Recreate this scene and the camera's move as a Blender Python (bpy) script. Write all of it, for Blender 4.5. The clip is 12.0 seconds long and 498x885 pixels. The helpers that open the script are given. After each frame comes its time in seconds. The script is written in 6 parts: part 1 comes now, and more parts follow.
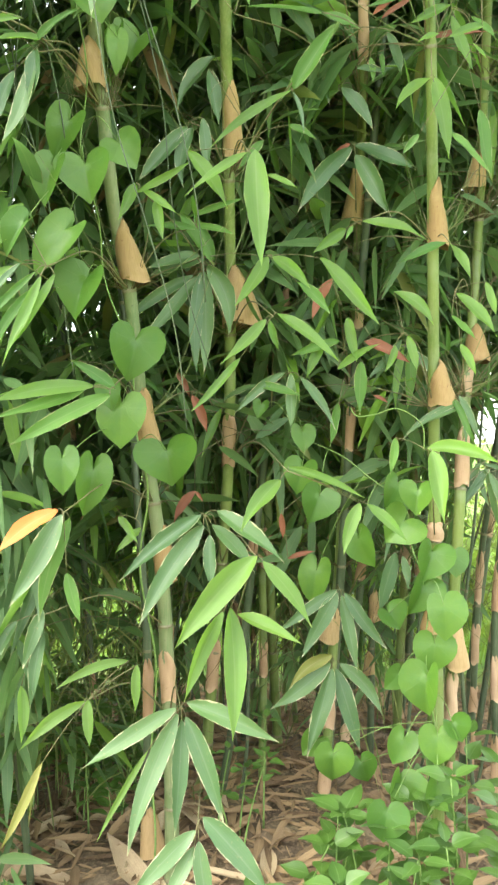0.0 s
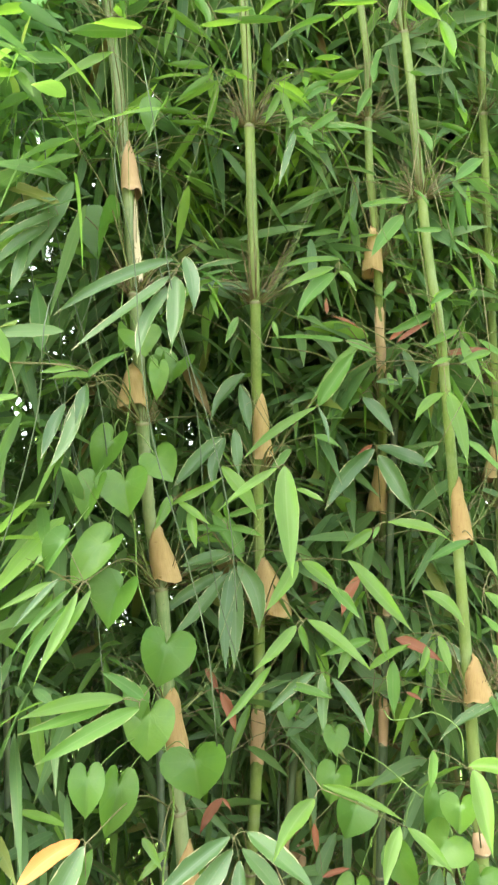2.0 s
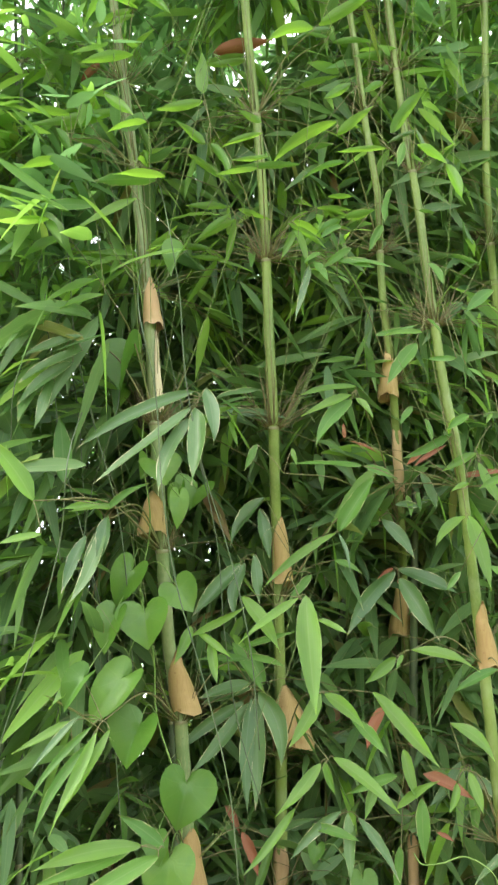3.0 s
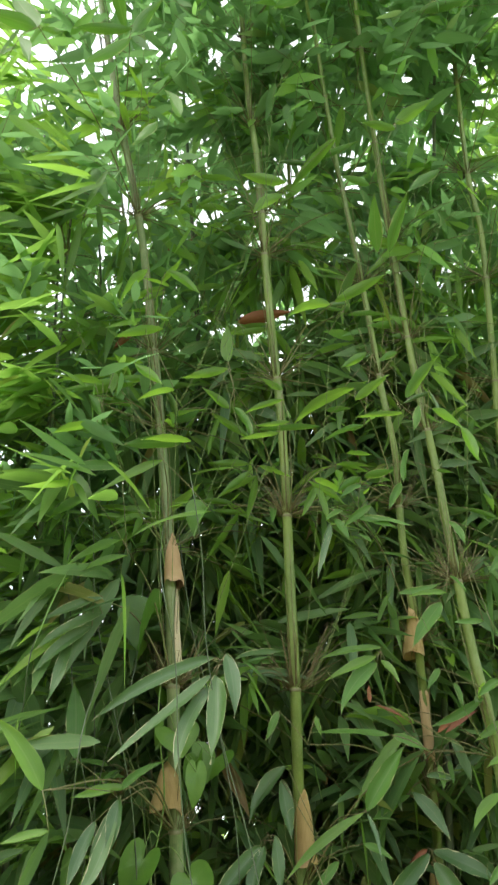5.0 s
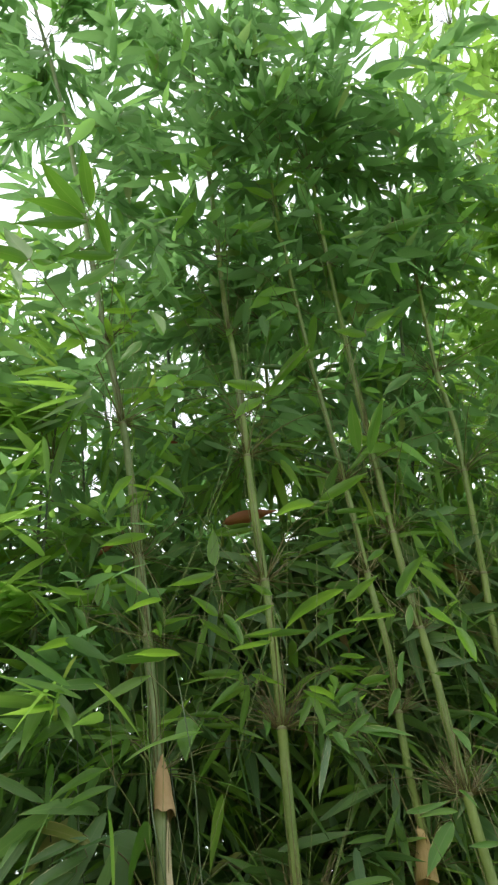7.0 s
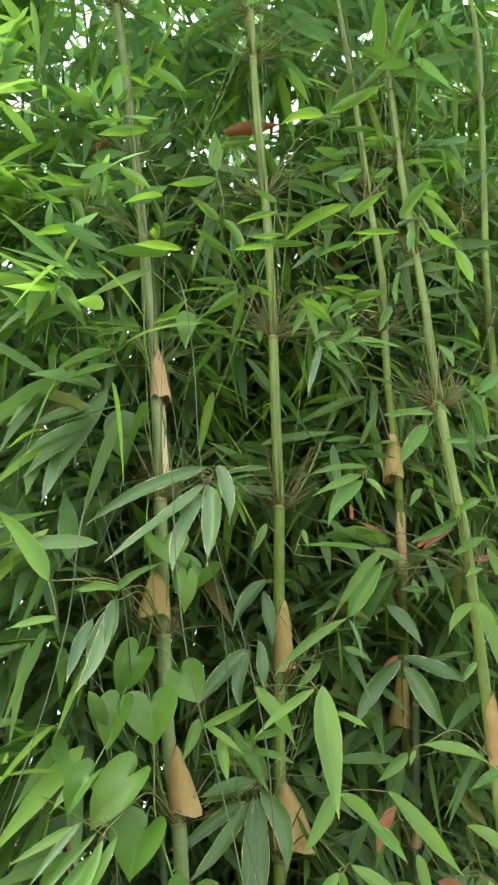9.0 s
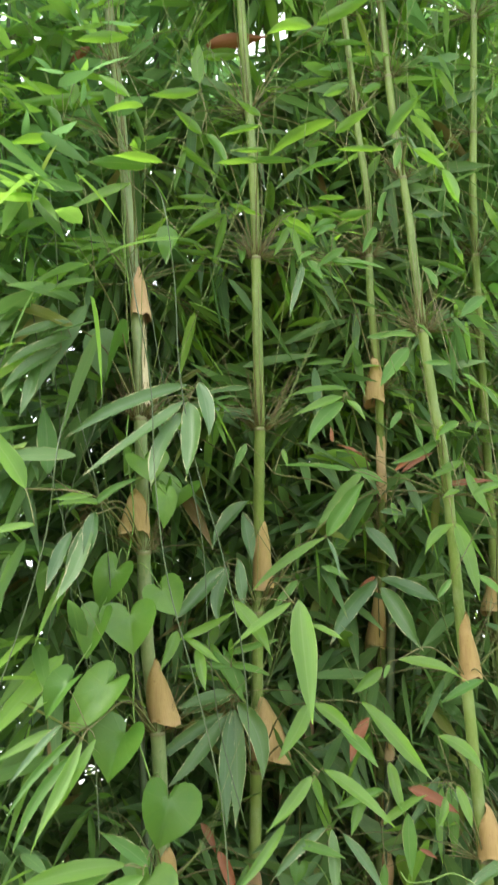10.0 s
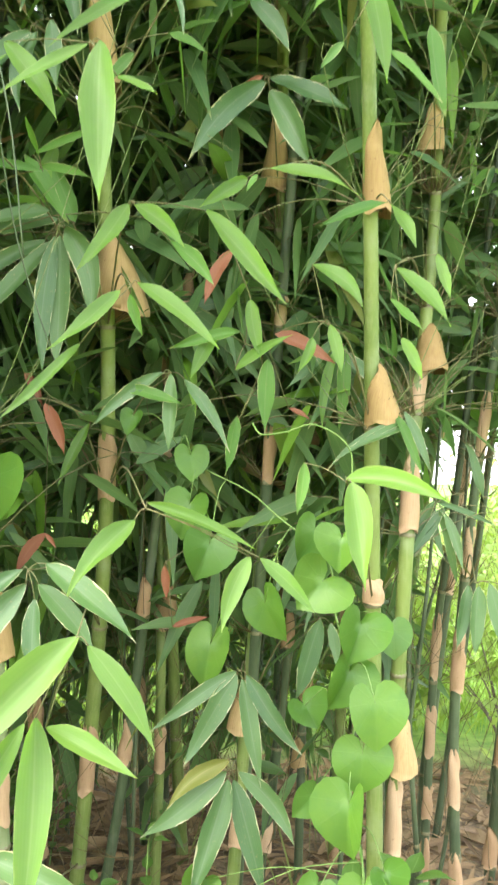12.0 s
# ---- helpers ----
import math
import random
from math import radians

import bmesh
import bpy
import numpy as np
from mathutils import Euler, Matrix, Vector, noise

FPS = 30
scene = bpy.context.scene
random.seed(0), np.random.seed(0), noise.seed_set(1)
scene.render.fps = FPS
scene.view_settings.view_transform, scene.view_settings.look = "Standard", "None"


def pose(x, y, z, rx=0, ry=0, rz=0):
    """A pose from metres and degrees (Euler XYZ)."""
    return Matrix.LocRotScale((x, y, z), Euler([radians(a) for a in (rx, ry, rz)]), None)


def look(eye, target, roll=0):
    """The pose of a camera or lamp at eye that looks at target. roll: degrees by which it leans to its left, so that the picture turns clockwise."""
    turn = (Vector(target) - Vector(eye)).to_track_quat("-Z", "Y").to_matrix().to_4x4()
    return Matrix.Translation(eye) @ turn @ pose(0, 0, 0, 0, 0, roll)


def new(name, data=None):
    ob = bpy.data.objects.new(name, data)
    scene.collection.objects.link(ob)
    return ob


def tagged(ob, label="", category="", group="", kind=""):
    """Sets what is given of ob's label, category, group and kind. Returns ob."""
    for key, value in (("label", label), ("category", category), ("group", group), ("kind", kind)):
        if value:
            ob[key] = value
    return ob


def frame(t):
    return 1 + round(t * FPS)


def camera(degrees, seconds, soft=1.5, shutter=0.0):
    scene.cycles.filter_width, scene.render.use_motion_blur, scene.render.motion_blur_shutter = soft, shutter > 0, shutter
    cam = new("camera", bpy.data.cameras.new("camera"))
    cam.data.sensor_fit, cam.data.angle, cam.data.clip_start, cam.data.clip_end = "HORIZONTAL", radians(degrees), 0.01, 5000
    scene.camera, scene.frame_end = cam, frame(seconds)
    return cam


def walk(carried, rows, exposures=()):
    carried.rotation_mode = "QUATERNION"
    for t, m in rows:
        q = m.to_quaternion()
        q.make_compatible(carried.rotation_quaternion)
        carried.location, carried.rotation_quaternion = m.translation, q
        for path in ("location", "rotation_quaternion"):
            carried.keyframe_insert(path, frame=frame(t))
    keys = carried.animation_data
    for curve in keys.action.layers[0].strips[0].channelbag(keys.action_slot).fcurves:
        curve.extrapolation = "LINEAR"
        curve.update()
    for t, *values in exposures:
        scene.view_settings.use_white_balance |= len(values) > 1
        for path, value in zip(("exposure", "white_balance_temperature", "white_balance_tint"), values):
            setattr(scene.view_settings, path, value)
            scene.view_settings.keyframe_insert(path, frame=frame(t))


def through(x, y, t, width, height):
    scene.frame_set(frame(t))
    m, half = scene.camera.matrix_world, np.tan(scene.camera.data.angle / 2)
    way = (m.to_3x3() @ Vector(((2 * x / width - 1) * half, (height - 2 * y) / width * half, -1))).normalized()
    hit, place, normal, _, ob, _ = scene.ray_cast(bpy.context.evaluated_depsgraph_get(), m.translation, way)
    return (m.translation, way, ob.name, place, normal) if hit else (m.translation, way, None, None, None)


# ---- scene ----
cam = camera(34.4, 12.0, soft=2.4, shutter=0.18)
METRES, EYE, TILT, LEAN, TURN = 1.75, 1.45, 0.0, 0.0, 0.0
ROWS = [
    (0.0, 0.0, 0.0, 0.0, 0.0, 0.0, -0.0),
    (0.5, 0.0061, -0.0093, 0.0231, -0.14, 2.95, 0.32),
    (1.0, -0.0029, -0.0183, 0.0482, 0.94, 7.18, 0.29),
    (1.5, -0.0117, -0.0271, 0.0814, 1.55, 11.95, -0.05),
    (2.0, -0.0115, -0.0339, 0.1071, 1.58, 16.25, -0.14),
    (2.5, -0.0125, -0.0431, 0.1274, 1.69, 19.71, -0.11),
    (3.0, -0.0192, -0.0543, 0.148, 2.7, 23.25, -0.03),
    (5.0, -0.0305, -0.0909, 0.2215, 3.33, 37.99, -0.88),
    (5.5, -0.0337, -0.1073, 0.2339, 3.33, 42.71, -0.92),
    (6.0, -0.0398, -0.1174, 0.2406, 3.11, 46.24, -1.12),
    (6.5, -0.0423, -0.1157, 0.2537, 3.54, 48.11, -0.36),
    (7.0, -0.0441, -0.1212, 0.264, 3.61, 50.42, 1.64),
    (7.4, -0.0517, -0.1173, 0.2640, 2.08, 50.25, 1.7),
    (7.5, -0.0731, -0.0803, 0.2416, 0.88, 49.07, 2.07),
    (7.7, -0.080, -0.0654, 0.2307, 0.02, 41.22, 2.15),
    (9.3, -0.1242, -0.0126, 0.1614, -1.55, 28.48, 0.13),
    (9.5, -0.1242, -0.0126, 0.1614, -1.69, 28.18, 0.13),
    (10.0, -0.1108, 0.0019, 0.1338, -2.45, 24.8, 0.31),
    (10.5, -0.0704, 0.0605, 0.0865, -6.66, 16.22, -0.91),
    (11.0, 0.0096, 0.1449, 0.0432, -6.22, 10.31, -0.17),
    (11.5, 0.0957, 0.2464, 0.0259, -4.19, 6.54, -0.65),
    (12.0, 0.1381, 0.3594, -0.0107, -1.51, 2.61, -1.03),
]
EXPOSURES = [(0.0, 1.36), (1.5, 1.58), (3.0, 1.12), (5.5, 0.24), (7.5, -0.13), (7.7, 0.05), (9.3, 0.9), (9.5, 0.9), (10.0, 1.0), (10.5, 1.4), (12.0, 1.56)]
walk(cam, [(t, pose(0, 0, EYE, TILT, LEAN, TURN) @ pose(METRES * x, METRES * y, METRES * z, 90 + pitch, roll, yaw)) for t, x, y, z, yaw, pitch, roll in ROWS], EXPOSURES)

# ---- daylight under a white overcast sky ----
SUN_UP, SUN_TURN = radians(50), radians(240)
world = bpy.data.worlds.new("overcast_sky")
scene.world = world
world.use_nodes = True
wn, wl = world.node_tree.nodes, world.node_tree.links
wn.clear()
sky = wn.new("ShaderNodeTexSky")
sky.sky_type, sky.sun_disc = "NISHITA", False
sky.sun_elevation, sky.sun_rotation = SUN_UP, SUN_TURN
sky.air_density, sky.dust_density, sky.ozone_density = 1.0, 4.0, 1.0
sky_light = wn.new("ShaderNodeBackground")
sky_light.inputs["Strength"].default_value = 0.12
cloud = wn.new("ShaderNodeBackground")
cloud.inputs["Color"].default_value = (0.97, 0.97, 0.97, 1)
cloud.inputs["Strength"].default_value = 1.55
both = wn.new("ShaderNodeAddShader")
wout = wn.new("ShaderNodeOutputWorld")
wl.new(sky.outputs[0], sky_light.inputs["Color"])
wl.new(sky_light.outputs[0], both.inputs[0])
wl.new(cloud.outputs[0], both.inputs[1])
wl.new(both.outputs[0], wout.inputs["Surface"])

sun = new("sun", bpy.data.lights.new("sun", "SUN"))
sun.data.energy, sun.data.angle, sun.data.color = 2.9, radians(50), (1.0, 0.97, 0.91)
sun.matrix_world = look((0, 0, 20), (-20 * math.cos(SUN_UP) * math.sin(SUN_TURN), -20 * math.cos(SUN_UP) * math.cos(SUN_TURN), 20 - 20 * math.sin(SUN_UP)))

# ---- materials ----


class Nodes:
    """Short hand for building a node material."""

    def __init__(self, name):
        self.mat = bpy.data.materials.new(name)
        self.mat.use_nodes = True
        self.tree = self.mat.node_tree
        self.tree.nodes.clear()

    def add(self, kind, **inputs):
        node = self.tree.nodes.new(kind)
        for key, value in inputs.items():
            self.put(node, key.replace("_", " "), value)
        return node

    def put(self, node, key, value):
        socket = node.inputs[int(key[1:])] if key[0] == "i" and key[1:].isdigit() else node.inputs[key]
        if isinstance(value, bpy.types.NodeSocket):
            self.tree.links.new(value, socket)
        else:
            socket.default_value = value

    def math(self, op, a, b=0.0, clamp=False):
        node = self.add("ShaderNodeMath", i0=a, i1=b)
        node.operation, node.use_clamp = op, clamp
        return node.outputs[0]

    def mix(self, fac, a, b, blend="MIX"):
        node = self.tree.nodes.new("ShaderNodeMix")
        node.data_type, node.blend_type = "RGBA", blend
        for key, value in ((0, fac), (6, a), (7, b)):
            if isinstance(value, bpy.types.NodeSocket):
                self.tree.links.new(value, node.inputs[key])
            else:
                node.inputs[key].default_value = value
        return node.outputs[2]

    def ramp(self, fac, *stops):
        node = self.add("ShaderNodeValToRGB", Fac=fac)
        elements = node.color_ramp.elements
        while len(elements) < len(stops):
            elements.new(0.5)
        for e, (at, colour) in zip(elements, stops):
            e.position, e.color = at, (*colour, 1)
        return node.outputs[0]

    def noise(self, vector, scale, detail=3.0, rough=0.55):
        return self.add("ShaderNodeTexNoise", Vector=vector, Scale=scale, Detail=detail, Roughness=rough).outputs["Fac"]

    def chance(self):
        a = self.tree.nodes.new("ShaderNodeObjectInfo").outputs["Random"]
        b = self.tree.nodes.new("ShaderNodeNewGeometry").outputs["Random Per Island"]
        return self.math("FRACT", self.math("ADD", a, b))

    def step(self, value, low, high):
        node = self.add("ShaderNodeMapRange", Value=value)
        node.interpolation_type = "SMOOTHSTEP"
        node.inputs["From Min"].default_value, node.inputs["From Max"].default_value = low, high
        return node.outputs[0]

    def finish(self, colour, rough, bump=None, strength=0.2, distance=0.002, through=0.0, through_colour=None, specular=0.4):
        bsdf = self.add("ShaderNodeBsdfPrincipled")
        self.put(bsdf, "Base Color", colour)
        self.put(bsdf, "Roughness", rough)
        self.put(bsdf, "Specular IOR Level", specular)
        if bump is not None:
            b = self.add("ShaderNodeBump", Strength=strength, Distance=distance, Height=bump)
            self.put(bsdf, "Normal", b.outputs[0])
        out = self.add("ShaderNodeOutputMaterial")
        if through > 0:
            t = self.add("ShaderNodeBsdfTranslucent", Color=through_colour if through_colour is not None else colour)
            m = self.add("ShaderNodeMixShader", Fac=through, i1=bsdf.outputs[0], i2=t.outputs[0])
            self.tree.links.new(m.outputs[0], out.inputs["Surface"])
        else:
            self.tree.links.new(bsdf.outputs[0], out.inputs["Surface"])
        return self.mat


def leaf_material(name, dark, light, glow, rib, edge=None, edge_amount=0.0, through=0.4, rough=0.42, spots=0.25, extra=None, specular=0.4):
    """A bamboo blade: u runs across, v along. Fine parallel veins, a paler rib, dry margins, specks and stains."""
    dark, light, glow, rib = ((c[0] * 1.14, c[1], c[2] * 1.25 + 0.003) for c in (dark, light, glow, rib))
    n = Nodes(name)
    uv = n.tree.nodes.new("ShaderNodeTexCoord")
    sep = n.add("ShaderNodeSeparateXYZ", Vector=uv.outputs["UV"])
    u, v = sep.outputs[0], sep.outputs[1]
    off = n.math("ABSOLUTE", n.math("SUBTRACT", u, 0.5))
    who = n.chance()
    veins = n.math("MULTIPLY_ADD", n.math("SINE", n.math("MULTIPLY", u, 62.0)), 0.5)
    n.tree.nodes[-1].inputs[2].default_value = 0.5
    blotch = n.noise(uv.outputs["Object"], 26.0, 4.0)
    fine = n.noise(uv.outputs["Object"], 160.0, 3.0)
    colour = n.mix(who, (*dark, 1), (*light, 1))
    if extra is not None:
        for low, tone in extra:
            colour = n.mix(n.step(who, low, low + 0.004), colour, (*tone, 1))
    colour = n.mix(n.math("MULTIPLY", n.step(blotch, 0.35, 0.75), 0.45), colour, n.mix(0.6, colour, (*light, 1)))
    colour = n.mix(n.math("MULTIPLY", veins, 0.2), colour, n.mix(0.5, colour, (*rib, 1)))
    ribs = n.math("SUBTRACT", 1.0, n.step(off, 0.015, 0.05))
    colour = n.mix(n.math("MULTIPLY", ribs, 0.32), colour, (*rib, 1))
    shade = n.noise(n.add("ShaderNodeMapping", Vector=uv.outputs["UV"], Scale=(5.0, 0.8, 1)).outputs[0], 3.0, 4.0)
    colour = n.mix(n.math("MULTIPLY", n.step(shade, 0.35, 0.7), 0.35), colour, n.mix(0.7, colour, (*dark, 1)))
    colour = n.mix(n.math("MULTIPLY", n.step(fine, 0.62, 0.74), spots), colour, (0.30, 0.24, 0.10, 1))
    if edge is not None:
        wavy = n.math("ADD", off, n.math("MULTIPLY", n.math("SUBTRACT", n.noise(uv.outputs["Object"], 24.0, 5.0), 0.575), 0.36))
        rim = n.math("MAXIMUM", n.step(wavy, 0.44, 0.47), n.step(n.math("ADD", v, n.math("MULTIPLY", n.math("SUBTRACT", blotch, 0.5), 0.2)), 0.9, 1.0))
        colour = n.mix(n.math("MULTIPLY", rim, edge_amount), colour, (*edge, 1))
    lit = n.mix(0.7, colour, (*glow, 1))
    height = n.math("ADD", n.math("MULTIPLY", veins, 0.3), n.math("MULTIPLY", blotch, 1.2))
    rough_v = n.math("ADD", n.math("MULTIPLY", fine, 0.2), rough - 0.1)
    return n.finish(colour, rough_v, height, 0.2, 0.0015, through, lit, specular)


LEAF = {
    "fresh": leaf_material("fresh_bamboo_leaf", (0.075, 0.185, 0.03), (0.13, 0.27, 0.048), (0.38, 0.78, 0.045), (0.28, 0.42, 0.11), (0.46, 0.48, 0.2), 0.35, 0.58, 0.46, 0.14, specular=0.45),
    "green": leaf_material("green_bamboo_leaf", (0.05, 0.15, 0.022), (0.095, 0.235, 0.03), (0.14, 0.36, 0.02), (0.20, 0.32, 0.09), (0.48, 0.45, 0.22), 0.6, 0.42, 0.5, 0.2, specular=0.35),
    "old": leaf_material("old_bamboo_leaf", (0.042, 0.114, 0.028), (0.078, 0.172, 0.037), (0.10, 0.25, 0.025), (0.14, 0.21, 0.09), (0.50, 0.47, 0.27), 0.85, 0.26, 0.46, 0.35, specular=0.55),
    "yellow": leaf_material("yellowing_bamboo_leaf", (0.13, 0.18, 0.03), (0.20, 0.24, 0.045), (0.26, 0.32, 0.03), (0.36, 0.34, 0.12), (0.46, 0.34, 0.14), 0.8, 0.35, 0.5, 0.6),
    "brown": leaf_material("dry_red_leaf", (0.13, 0.055, 0.02), (0.23, 0.095, 0.035), (0.32, 0.105, 0.03), (0.24, 0.12, 0.05), None, 0, 0.22, 0.6, 0.4),
    "orange": leaf_material("dry_orange_leaf", (0.50, 0.17, 0.02), (0.58, 0.23, 0.04), (0.7, 0.25, 0.02), (0.6, 0.32, 0.1), None, 0, 0.3, 0.55, 0.3),
}
FRESH, GREEN, OLD, YELLOW, BROWN, ORANGE = "fresh", "green", "old", "yellow", "brown", "orange"
# leaf mass inside the clump: its shade is put into darker, duller greens
MAT_FOLIAGE = leaf_material("shaded_mixed_foliage", (0.048, 0.122, 0.038), (0.11, 0.225, 0.05), (0.14, 0.31, 0.05), (0.19, 0.30, 0.09), (0.40, 0.36, 0.17), 0.4, 0.46, 0.45, 0.2,
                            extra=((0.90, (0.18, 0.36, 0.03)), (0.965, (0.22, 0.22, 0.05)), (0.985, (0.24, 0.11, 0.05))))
# canopy copy: paler, with the blue of haze mixed into the leaf colour
MAT_CANOPY = leaf_material("hazy_canopy_foliage", (0.085, 0.20, 0.07), (0.15, 0.32, 0.085), (0.22, 0.47, 0.12), (0.19, 0.30, 0.09), None, 0, 0.62, 0.45, 0.12,
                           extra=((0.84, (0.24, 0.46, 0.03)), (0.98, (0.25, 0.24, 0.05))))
# young yellow-green leaves, lightened further to stand in for bright haze
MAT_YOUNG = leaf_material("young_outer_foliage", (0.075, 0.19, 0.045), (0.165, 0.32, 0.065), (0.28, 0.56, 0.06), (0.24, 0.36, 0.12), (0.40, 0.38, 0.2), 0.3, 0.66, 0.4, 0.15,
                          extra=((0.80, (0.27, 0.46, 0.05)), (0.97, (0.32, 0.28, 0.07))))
MAT_LITTER = leaf_material("dry_leaf_litter", (0.06, 0.042, 0.016), (0.32, 0.25, 0.10), (0.36, 0.26, 0.08), (0.36, 0.29, 0.12), None, 0, 0.12, 0.8, 0.4)
MAT_BROAD = leaf_material("broad_herb_leaf", (0.035, 0.10, 0.012), (0.08, 0.185, 0.02), (0.11, 0.28, 0.018), (0.18, 0.30, 0.09), None, 0, 0.3, 0.42, 0.12)
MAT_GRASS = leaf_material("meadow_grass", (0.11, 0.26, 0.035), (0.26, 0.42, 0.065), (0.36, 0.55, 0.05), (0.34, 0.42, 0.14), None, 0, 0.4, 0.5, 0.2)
# grass among the canes: shade put in as a darker, browner green
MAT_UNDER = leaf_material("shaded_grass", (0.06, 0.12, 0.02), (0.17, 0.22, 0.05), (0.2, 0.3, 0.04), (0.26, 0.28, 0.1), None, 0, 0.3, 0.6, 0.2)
MAT_BUSH = leaf_material("far_bush_leaf", (0.16, 0.30, 0.05), (0.32, 0.46, 0.08), (0.34, 0.56, 0.05), (0.3, 0.4, 0.14), None, 0, 0.4, 0.5, 0.15)


def heart_material():
    n = Nodes("heart_shaped_vine_leaf")
    co = n.tree.nodes.new("ShaderNodeTexCoord")
    sep = n.add("ShaderNodeSeparateXYZ", Vector=co.outputs["UV"])
    turn, out = sep.outputs[0], sep.outputs[1]
    who = n.chance()
    blotch = n.noise(co.outputs["Object"], 30.0, 4.0)
    colour = n.mix(who, (0.058, 0.14, 0.02, 1), (0.112, 0.22, 0.032, 1))
    colour = n.mix(n.math("MULTIPLY", n.step(blotch, 0.4, 0.75), 0.5), colour, (0.055, 0.15, 0.03, 1))
    spoke = n.math("ABSOLUTE", n.math("SINE", n.math("MULTIPLY", turn, math.pi * 8)))
    width = n.math("MULTIPLY", out, 1.0)
    vein = n.math("SUBTRACT", 1.0, n.step(n.math("MULTIPLY", spoke, width), 0.02, 0.16))
    colour = n.mix(n.math("MULTIPLY", vein, 0.04), colour, (0.28, 0.40, 0.15, 1))
    lit = n.mix(0.5, colour, (0.22, 0.46, 0.03, 1))
    height = n.math("ADD", n.math("MULTIPLY", vein, -0.2), n.math("MULTIPLY", blotch, 1.6))
    return n.finish(colour, 0.45, height, 0.35, 0.003, 0.32, lit, 0.45)


MAT_HEART = heart_material()


def culm_material(name, low, high, bloom, streak):
    """Green cane: long faint streaks, a waxy bloom in patches, dark flecks."""
    n = Nodes(name)
    co = n.tree.nodes.new("ShaderNodeTexCoord")
    who = n.tree.nodes.new("ShaderNodeObjectInfo").outputs["Random"]
    stretch = n.add("ShaderNodeMapping", Vector=co.outputs["Object"], Scale=(1, 1, 0.05))
    lines = n.noise(stretch.outputs[0], 190.0, 3.0)
    patch = n.noise(co.outputs["Object"], 5.0, 5.0)
    fleck = n.noise(co.outputs["Object"], 120.0, 3.0)
    colour = n.mix(n.step(patch, 0.3, 0.7), (*low, 1), (*high, 1))
    colour = n.mix(n.math("MULTIPLY", n.step(lines, 0.45, 0.7), 0.4), colour, (*streak, 1))
    colour = n.mix(n.math("MULTIPLY", n.step(n.noise(co.outputs["Object"], 11.0, 4.0), 0.5, 0.72), 0.3), colour, (*bloom, 1))
    colour = n.mix(n.math("MULTIPLY", n.step(fleck, 0.66, 0.74), 0.5), colour, (0.06, 0.05, 0.03, 1))
    colour = n.mix(n.math("MULTIPLY", who, 0.25), colour, n.mix(0.5, colour, (*low, 1)))
    return n.finish(colour, n.math("ADD", n.math("MULTIPLY", patch, 0.25), 0.34), lines, 0.25, 0.001, 0, None, 0.4)


MAT_CULM_YOUNG = culm_material("young_green_cane", (0.10, 0.15, 0.035), (0.175, 0.23, 0.058), (0.26, 0.31, 0.19), (0.21, 0.25, 0.10))
# darkened copy of the cane green: shade in the clump painted as colour
MAT_CULM_DARK = culm_material("shaded_dark_cane", (0.04, 0.065, 0.032), (0.08, 0.115, 0.055), (0.17, 0.19, 0.14), (0.12, 0.12, 0.065))
MAT_CULM_MIX = culm_material("weathered_green_cane", (0.10, 0.15, 0.055), (0.18, 0.22, 0.10), (0.34, 0.34, 0.24), (0.24, 0.24, 0.13))
MAT_NODE = culm_material("node_scar", (0.09, 0.09, 0.045), (0.17, 0.16, 0.08), (0.33, 0.31, 0.22), (0.12, 0.09, 0.05))


def paper_material(name, low, high, dark):
    n = Nodes(name)
    co = n.tree.nodes.new("ShaderNodeTexCoord")
    who = n.chance()
    sep = n.add("ShaderNodeSeparateXYZ", Vector=co.outputs["UV"])
    lines = n.noise(n.add("ShaderNodeMapping", Vector=co.outputs["UV"], Scale=(40, 1.5, 1)).outputs[0], 2.2, 4.0)
    patch = n.noise(co.outputs["Object"], 16.0, 4.0)
    fleck = n.noise(co.outputs["Object"], 90.0, 4.0)
    colour = n.mix(who, (*low, 1), (*high, 1))
    colour = n.mix(n.math("MULTIPLY", n.step(lines, 0.4, 0.65), 0.3), colour, (*dark, 1))
    colour = n.mix(n.math("MULTIPLY", n.step(patch, 0.48, 0.75), 0.4), colour, (*high, 1))
    colour = n.mix(n.math("MULTIPLY", n.step(fleck, 0.64, 0.72), 0.5), colour, (*dark, 1))
    return n.finish(colour, 0.7, n.math("ADD", lines, n.math("MULTIPLY", patch, 0.5)), 0.5, 0.0015, 0.15, colour, 0.25)


MAT_SHEATH = paper_material("papery_culm_sheath", (0.34, 0.225, 0.095), (0.47, 0.335, 0.165), (0.2, 0.12, 0.055))
MAT_SHEATH_PINK = paper_material("pinkish_culm_sheath", (0.40, 0.26, 0.145), (0.54, 0.39, 0.245), (0.25, 0.15, 0.085))
MAT_SHEATH_PALE = paper_material("bleached_culm_sheath", (0.44, 0.36, 0.23), (0.62, 0.53, 0.38), (0.26, 0.20, 0.12))
MAT_FALLEN = paper_material("fallen_dry_sheath", (0.26, 0.175, 0.09), (0.55, 0.44, 0.27), (0.13, 0.085, 0.05))


def plain_material(name, a, b, rough=0.6, scale=60.0):
    n = Nodes(name)
    co = n.tree.nodes.new("ShaderNodeTexCoord")
    k = n.noise(co.outputs["Object"], scale, 4.0)
    colour = n.mix(n.step(k, 0.3, 0.7), (*a, 1), (*b, 1))
    colour = n.mix(n.math("MULTIPLY", n.chance(), 0.4), colour, (*a, 1))
    return n.finish(colour, rough, k, 0.3, 0.001)


